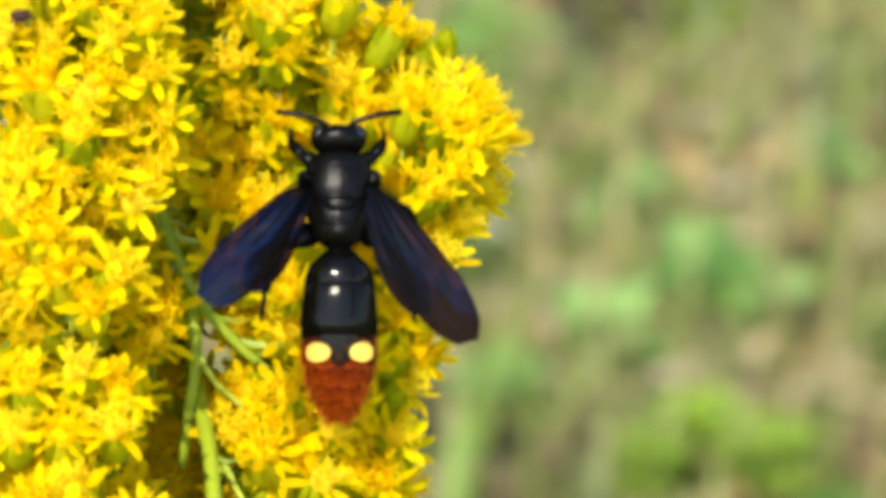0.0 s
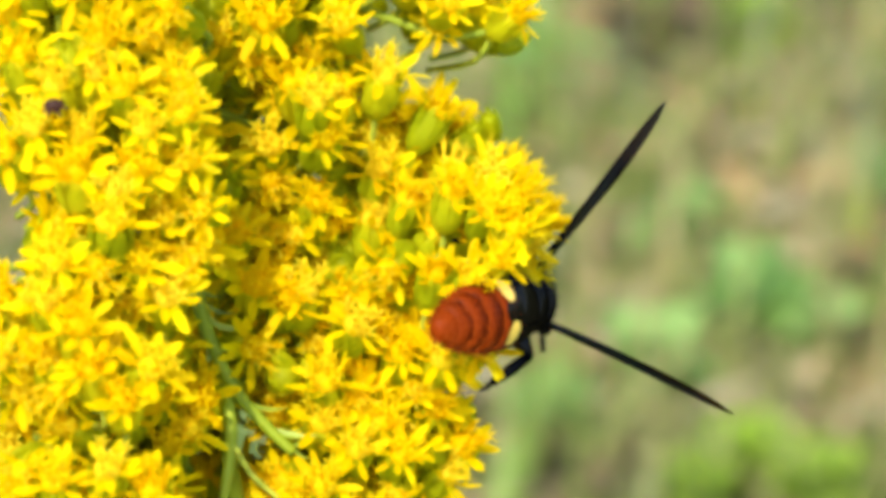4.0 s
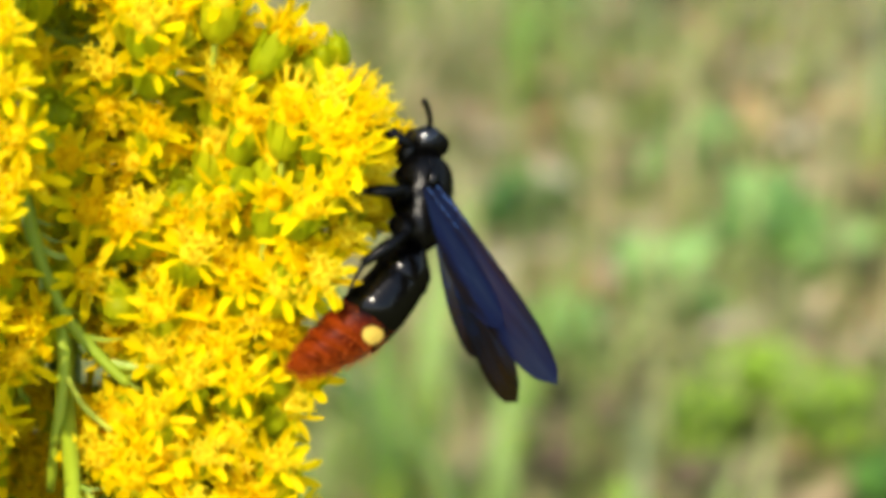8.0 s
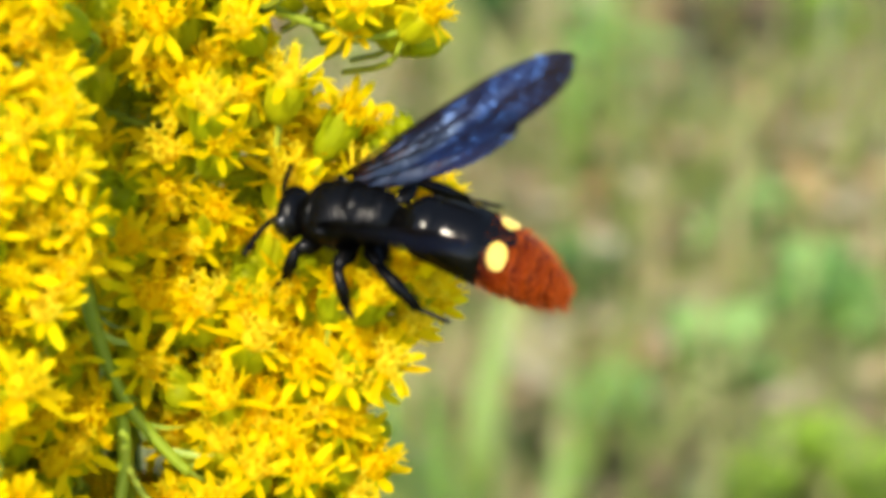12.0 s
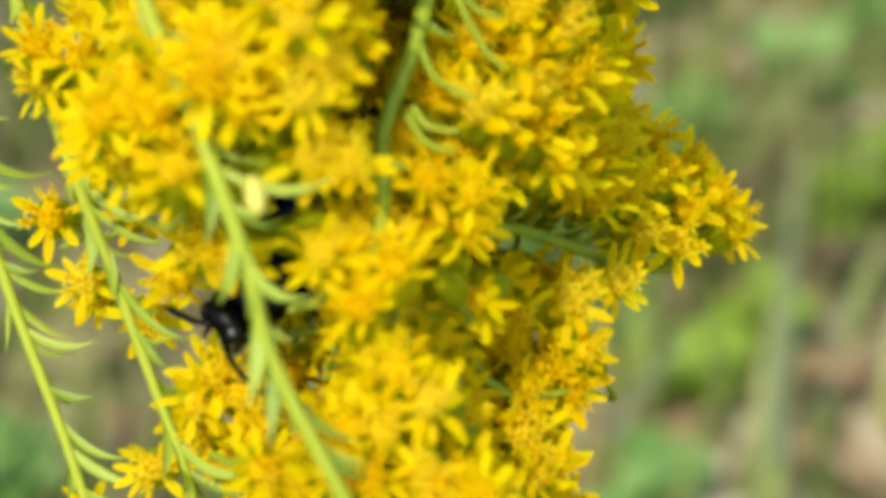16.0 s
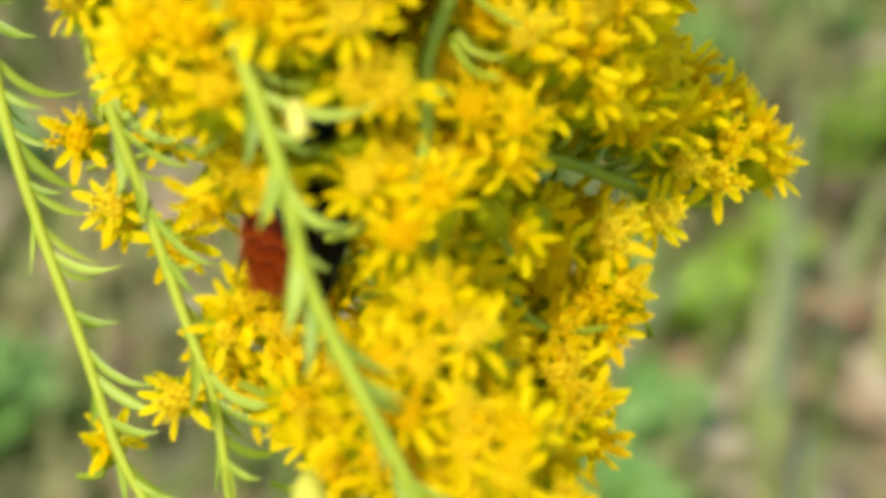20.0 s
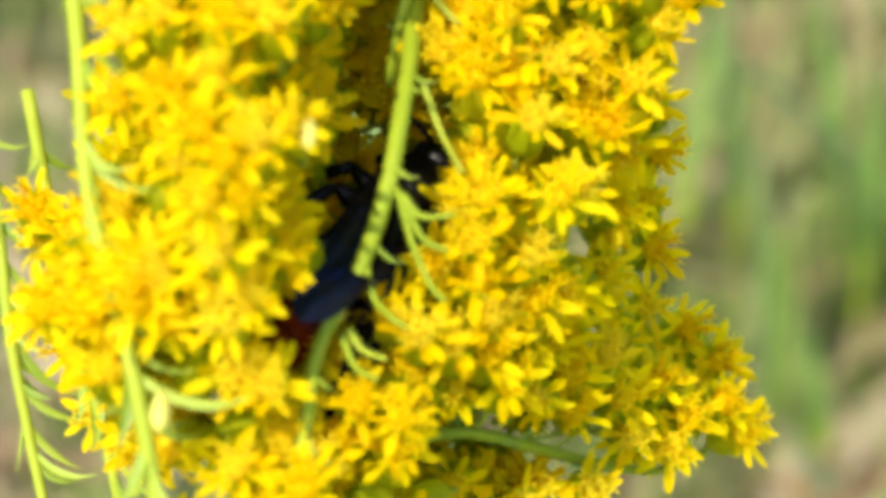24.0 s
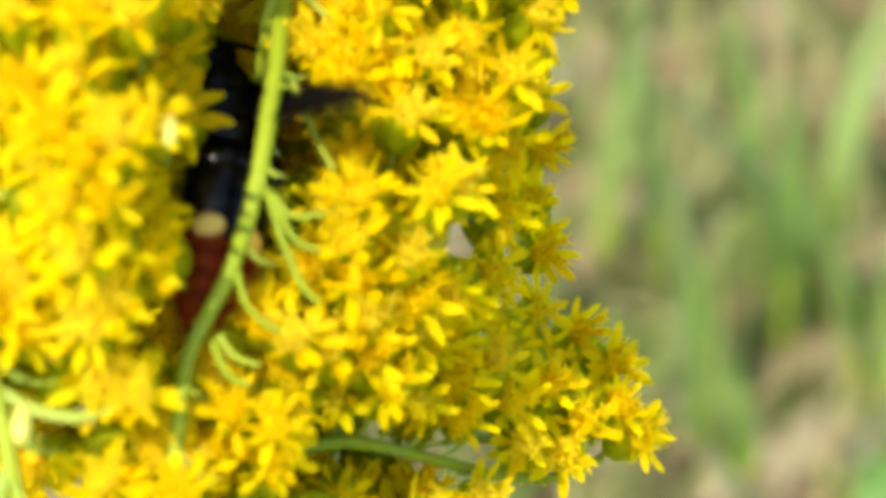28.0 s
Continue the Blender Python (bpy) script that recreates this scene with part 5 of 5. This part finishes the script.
    for i in range(7):
        y = -6.35 - 2.3 * i / 6
        half = 24 * (1 - (i / 6) ** 2) + 6
        for j in range(9):
            a = radians(half * (j - 4) / 4)
            r = 2.96
            saddle.append((r * math.sin(a), y, 0.82 * r * math.cos(a) - 0.026 * (-y - 2) ** 2))
    for i in range(6):
        for j in range(8):
            p = i * 9 + j
            quads.append((p, p + 1, p + 10, p + 9))
    part("dark_saddle", mesh_of("dark_saddle", *scaled((saddle, quads)), mat_gloss), None, waist, "black stripe down the back")

    # wings: the front wing carries the hind wing
    def wing_geo(length, width, s, back, hook):
        verts, faces, n, k = [], [], 18, 7
        for i in range(n + 1):
            t = i / n
            e = max(0, (t - 0.66) / 0.34)
            tip = math.sqrt(max(0, 1 - e * e))
            broad = width * (0.20 + 0.80 * math.sin(0.5 * math.pi * min(1, t / 0.66)) ** 1.1)
            lead = 0.06 * width * math.sin(math.pi * t) - back * t * t - 0.36 * broad * (1 - tip)
            chord = broad * max(0.02, tip)
            for j in range(k + 1):
                c = j / k
                ripple = 0.06 * math.sin(9 * c + 3 * t) * (1 - 0.4 * t) + 0.28 * math.sin(math.pi * c) * (1 - t) - 0.9 * hook * t * t
                verts.append((s * length * t, lead - chord * c, ripple))
        for i in range(n):
            for j in range(k):
                a = i * (k + 1) + j
                q = (a, a + 1, a + k + 2, a + k + 1)
                faces.append(q if s > 0 else tuple(reversed(q)))
        return scaled((verts, faces))

    wings = {}
    for s, side in ((-1, "left"), (1, "right")):
        fore = part("forewing", mesh_of("forewing", *wing_geo(19.0, 4.3, s, 1.0, 0.6), mat_wing), None, body, "dark wing with a blue sheen")
        part("hindwing", mesh_of("hindwing", *wing_geo(13.2, 3.1, s, 1.0, 0.4), mat_wing), None, fore, "shorter hind wing with a blue sheen", pose(s * 0.3 * MM, -1.0 * MM, -0.22 * MM, 0, 0, -s * 3))
        veins = [tube([(s * t * 18.0, 0.3 - 0.9 * t * t - q * 4.0 * (0.2 + 0.8 * math.sin(0.5 * math.pi * min(1, t / 0.66))), 0.17 + 0.25 * math.sin(math.pi * q) * (1 - t) - 0.54 * t * t) for t in np.linspace(0.02, e, 7)], [0.11 - 0.012 * i for i in range(7)], 5) for q, e in ((0.02, 0.8), (0.2, 0.7), (0.42, 0.6), (0.66, 0.5))]
        for vein in veins:
            part("wing_vein", mesh_of("wing_vein", *scaled(vein), mat_gloss), None, fore)
        wings[side] = fore

    # six legs: thigh, shin and foot
    for k, (y, out, fore, knee) in enumerate(((2.4, 1.5, 2.0, 0.6), (-0.4, 3.2, -0.6, 0.8), (-2.2, 3.0, -3.7, 1.6))):
        for s in (-1, 1):
            hip = Vector((s * 1.1, y, -1.7))
            kn = Vector((s * (1.3 + out), y + 0.45 * fore, -1.2 + knee * 0.5))
            an = Vector((s * (1.5 + out * 1.35), y + 1.2 * fore, -3.4))
            toe = Vector((s * (1.4 + out * 1.5), y + 1.85 * fore, -4.3))
            thick = 0.82 + 0.2 * (k == 2)
            leg = part("leg", mesh_of("leg", *scaled(tube([hip, hip * 0.6 + kn * 0.4, kn], [0.55, thick, 0.36], 9)), mat_black), None, body, "spiny black leg")
            part("shin", mesh_of("shin", *scaled(tube([kn, kn * 0.5 + an * 0.5, an], [0.38, 0.52, 0.36], 8)), mat_black), None, leg)
            foot = [an * (1 - t) + toe * t for t in (0, 0.2, 0.4, 0.6, 0.8, 1)]
            part("foot", mesh_of("foot", *scaled(tube(foot, [0.22, 0.17, 0.20, 0.15, 0.17, 0.10], 6)), mat_black), None, leg)
            spots = []
            for i in range(70):
                t = i / 69
                p = kn + (an - kn) * t if i % 2 else an + (toe - an) * t
                spots.append((mm(p + Vector((rnd.uniform(-0.2, 0.2), rnd.uniform(-0.2, 0.2), -0.05))), (s * rnd.uniform(-0.6, 1), rnd.uniform(-1, 1), rnd.uniform(-0.8, 0.6))))
            hairs(spots, 0.75 * MM, mat_hair_dark, "spine_fringe", leg, "fine black spines", 90 + k)
    return body, waist, wings


wasp_body, wasp_abdomen, wasp_wings = wasp()


def motions():
    # seconds; place in the plume; where the head points; where the back faces; bend of the abdomen; sweep and lift of the left and the right wing, and their twist; sideways turn of the abdomen
    rows = (
        (0, 0.68, 29.2, -13, 0.03, 1, -0.1, 0, 0.1, 1, 8, 28, 59, 39, 56, -17, -24, 0),
        (0.4, -1.16, 30.85, -13, 0.03, 1, -0.1, 0, 0.1, 1, 8, 28, 59, 39, 56, -17, -24, 0),
        (0.7, 1.1, 32.54, -13, 0.08, 1, -0.1, 0.25, 0.1, 1, 10, 28, 30, 70, 45, -26, 0, 0),
        (1, -0.46, 32.26, -13, 0.22, 1, -0.1, 0.25, 0.1, 1, 10, 26, 33, 27, 99, -30, -5, 14),
        (1.2, -1.22, 35.61, -13, 0.25, 1, -0.1, 0.25, 0.1, 1, 12, 24, 25, 27, 99, -33, -5, 14),
        (1.6, 1.91, 31.71, -13, 0.55, 0.8, -0.1, 0.1, 0.1, 1, 12, 35, 27, 27, 99, -33, -5, 25),
        (2, 2.45, 33.19, -13, 0.956, 0.239, 0.173, -0.238, 0.279, 0.93, 37, 26, 70, 5, 64, -62, 9, 80),
        (2.4, 9.62, 31.15, -11, 0.9, -0.4, -0.2, 0.2, 0.5, 0.85, 20, 40, 63, 12, 70, -21, 8, 48),
        (3.2, 13.14, 26.98, -3, 0.3, 0.1, -0.9, 0.9, 0.3, 0.3, 40, 10, 55, 10, 55, 0, 0, 0),
        (4.5, 13.06, 28.8, 6, 0.079, 0.105, -0.991, 0.995, 0.045, 0.084, 1, 28, 47, 33, 60, -23, -22, 2),
        (5, 13.51, 25.11, 6, 0.078, 0.125, -0.989, 0.997, -0.005, 0.078, 1, 28, 47, 33, 60, -23, -22, 2),
        (5.5, 12.04, 25.7, 6, -0.098, 0.406, -0.909, 0.989, 0.14, -0.044, 9, 30, 54, 37, 51, -24, -21, -5),
        (6, 12.19, 26.14, 2, 0.005, 0.561, -0.828, 1, -0.014, -0.003, 22, 27, 57, 45, 82, -11, -13, -8),
        (6.5, 13.58, 25.71, 2, -0.017, 0.657, -0.754, 1, 0.006, -0.017, 20, 27, 57, 45, 82, -11, -13, -8),
        (7, 12.61, 25.48, 2, -0.001, 0.77, -0.638, 1, -0.016, -0.022, 13, 40, 63, 48, 121, -39, -26, -13),
        (7.4, 13.02, 28.39, 1, 0.05, 0.8, -0.55, 0.97, -0.05, 0.2, 36, 48, 72, 58, 75, -25, -20, 0),
        (7.7, 17.33, 32.18, 1, 0.15, 0.95, -0.3, 0.97, -0.15, 0.15, 48, 58, 66, 58, 70, -15, -10, 0),
        (8, 16.85, 31.3, 1, 0.098, 0.984, -0.15, 0.986, -0.075, 0.152, 28, 51, 89, 40, 31, 36, 6, -3),
        (8.4, 16.76, 32.42, 1, -0.09, 0.982, -0.164, 0.979, 0.118, 0.167, 29, 51, 89, 40, 31, 36, 6, -3),
        (8.8, 16.22, 33.23, 1, -0.17, 0.932, -0.321, 0.955, 0.237, 0.181, 41, 44, 55, 50, 74, 53, -45, 1),
        (9, 15.48, 34.79, -3, -0.197, 0.927, -0.32, 0.947, 0.265, 0.184, 41, 45, 54, 49, 80, 55, -34, 1),
        (9.2, 16.75, 32.11, -3, -0.17, 0.932, -0.321, 0.952, 0.24, 0.19, 41, 44, 55, 50, 74, 53, -45, 1),
        (9.6, 15.28, 34.12, -4, -0.229, 0.899, -0.375, 0.935, 0.309, 0.171, 41, 44, 55, 50, 74, 53, -45, 1),
        (10, 14.29, 36.03, -5, -0.83, 0.53, -0.176, 0.557, 0.807, -0.195, 88, 43, 46, 91, -10, 39, 52, -17),
        (10.4, 14.09, 36.66, -5, -0.791, 0.566, -0.233, 0.609, 0.766, -0.207, 86, 43, 46, 91, -10, 39, 52, -17),
        (10.8, 14.23, 35.91, -2, -0.562, 0.513, -0.649, 0.8, 0.537, -0.268, 64, 48, 57, 59, 22, -23, 9, 16),
        (11, 14.37, 34.7, -1, -0.444, 0.433, -0.785, 0.894, 0.279, -0.351, 54, 48, 57, 59, 22, -23, 9, 16),
        (11.5, 11.97, 36.7, -1, -0.444, 0.433, -0.785, 0.894, 0.279, -0.351, 54, 48, 57, 59, 22, -23, 9, 16),
        (12, 6.2, 35.5, -9, -0.85, 0.1, -0.4, 0.45, 0.35, 0.75, 20, 48, 40, 50, 30, -10, 5, 0),
        (12.5, -1.72, 30.5, -13, -0.75, -0.6, -0.1, 0.05, 0.2, 0.97, 5, 45, 8, 45, 8, 0, 0, -10),
        (13, -9.5, 27.5, -10, -0.5, -0.85, 0.05, -0.05, 0.15, 0.97, 5, 45, -45, 34, -18, 9, 8, -25),
        (13.5, -14.61, 22.2, 1, -0.35, -0.93, 0.1, -0.1, 0.15, 0.95, 5, 45, -92, 23, -43, 18, 15, -42),
        (14, -13.7, 11.16, 1, -0.35, -0.93, 0.1, -0.1, 0.15, 0.95, 5, 45, -92, 23, -43, 18, 15, -46),
        (14.2, -16.05, 8.52, 1, -0.35, -0.93, 0.1, -0.1, 0.2, 0.95, 5, 45, -92, 23, -43, 18, 15, -42),
        (14.5, -17.26, -1.24, 1, -0.35, -0.93, 0.1, -0.1, 0.2, 0.95, 5, 45, -92, 23, -43, 18, 15, -42),
        (15, -17.99, -18.4, 1, -0.35, -0.93, 0.1, -0.2, 0.3, 0.9, 5, 45, -92, 23, -43, 18, 15, -42),
        (15.5, -16.72, -10.08, 0, -0.5, -0.8, 0.1, -0.3, 0.3, 0.9, 5, 84, -8, 84, -8, 0, 0, -10),
        (16, -20.96, -17.9, -1, -0.7, -0.7, 0.1, -0.4, 0.4, 0.85, 5, 84, -8, 84, -8, 0, 0, 0),
        (16.7, -22.82, -22.77, -1, -0.6, -0.75, 0.1, -0.4, 0.4, 0.85, 5, 84, -8, 84, -8, 0, 0, 0),
        (17, -24.48, -21.38, -1, -0.55, -0.8, 0.15, -0.5, 0.4, 0.75, 5, 84, -8, 84, -8, 0, 0, 0),
        (17.5, -25.5, -20.3, -1, -0.9, -0.3, 0.2, -0.2, 0.4, 0.85, 5, 84, -8, 84, -8, 0, 0, 0),
        (18, -23.07, -19.01, -1, -0.138, 0.548, -0.825, -0.011, 0.832, 0.555, 75, 77, 35, 66, 50, -20, -12, 0),
        (18.3, -23.07, -19.01, -1, -0.138, 0.571, -0.809, -0.007, 0.816, 0.578, 72, 77, 35, 66, 50, -20, -12, 0),
        (18.7, -21.09, -15.34, -1, -0.05, 0.93, -0.35, 0, 0.3, 0.95, 50, 46, 97, 38, 72, -22, 3, 0),
        (19, -19.7, -14.28, -1, -0.05, 0.92, -0.38, 0.05, 0.4, 0.9, 8, 77, 85, 63, 71, -76, -58, 0),
        (19.5, -19.44, -10.65, -1, 0.1, 0.92, -0.35, 0.1, 0.4, 0.9, 10, 74, 25, 70, 28, 0, 0, 0),
        (20, -19.17, -7.02, -1, 0.24, 0.9, -0.3, 0.1, 0.4, 0.9, 10, 55, -88, 75, -50, 0, 0, 0),
        (20.5, -19.17, -7.02, -1, 0.28, 0.88, -0.35, 0.15, 0.4, 0.9, 10, 55, -88, 75, -50, 0, 0, 0),
        (21, -15, -4.58, 1, 0.3, 0.85, -0.4, 0.2, 0.4, 0.85, 10, 55, -88, 75, -50, 0, 0, 0),
        (21.5, -15, -4.58, 1, 0.4, 0.8, -0.5, 0.2, 0.4, 0.85, 10, 55, -88, 75, -50, 0, 0, 0),
        (23.5, -10.02, 1.3, -2, 0.267, 0.517, -0.813, 0.524, 0.631, 0.573, 23, 90, -28, 60, -60, 12, 0, -1),
        (24, -9.52, 1.7, -2, 0.267, 0.517, -0.813, 0.524, 0.631, 0.573, 23, 90, -28, 60, -60, 12, 0, -1),
        (25, -9.22, 1.9, -2, 0.267, 0.517, -0.813, 0.524, 0.631, 0.573, 23, 90, -28, 60, -60, 12, 0, -1),
        (25.5, -9.96, 2.74, -2, 0.32, 0.75, -0.5, 0.3, 0.5, 0.8, 12, 70, -40, 60, 25, 0, 0, 0),
        (26, -8.97, 3.1, -1, 0.151, 0.956, -0.252, 0.091, 0.24, 0.967, 10, 86, -20, 2, -49, 0, 6, 0),
        (26.5, -11.16, 3.27, -1, 0, 0.981, -0.196, 0, 0.196, 0.981, 10, 86, -20, 2, -49, 0, 6, 0),
        (27, -10.41, 3.08, -1, -0.467, 0.884, -0.005, 0.228, 0.126, 0.966, 24, 86, -20, 47, -6, 0, 35, 0),
        (27.5, -9.13, 3.37, -1, -0.389, 0.921, 0.009, 0.239, 0.091, 0.967, 30, 86, -20, 47, -6, 0, 35, 0),
        (28, -14.48, 7.83, -2, -0.338, 0.731, -0.592, 0.558, 0.662, 0.499, 9, 2, -12, 40, 91, 15, -53, -8),
    )
    whole, tail, left, right = [], [], [], []
    for t, u, v, w, hx, hy, hz, dx, dy, dz, bend, sl, rl, sr, rr, tl, tr, turn in rows:
        y = Vector((hx, hy, hz)).normalized()
        z = Vector((dx, dy, dz))
        z = (z - y * z.dot(y)).normalized()
        x = y.cross(z)
        m = Matrix((x, y, z)).transposed().to_4x4()
        m.translation = at(u, v, w)
        whole.append((t, PLUME @ m))
        tail.append((t, pose(0, -4.3 * MM, -0.1 * MM, 0, 0, turn) @ pose(0, 0, 0, bend, 0, 0)))
        left.append((t, pose(-2.5 * MM, 0.9 * MM, 1.1 * MM) @ pose(0, 0, 0, 0, rl, 0) @ pose(0, 0, 0, 0, 0, sl) @ pose(0, 0, 0, tl, 0, 0)))
        right.append((t, pose(2.5 * MM, 0.9 * MM, 1.1 * MM) @ pose(0, 0, 0, 0, -rr, 0) @ pose(0, 0, 0, 0, 0, -sr) @ pose(0, 0, 0, tr, 0, 0)))
    walk(wasp_body, whole)
    walk(wasp_abdomen, tail)
    walk(wasp_wings["left"], left)
    walk(wasp_wings["right"], right)


motions()
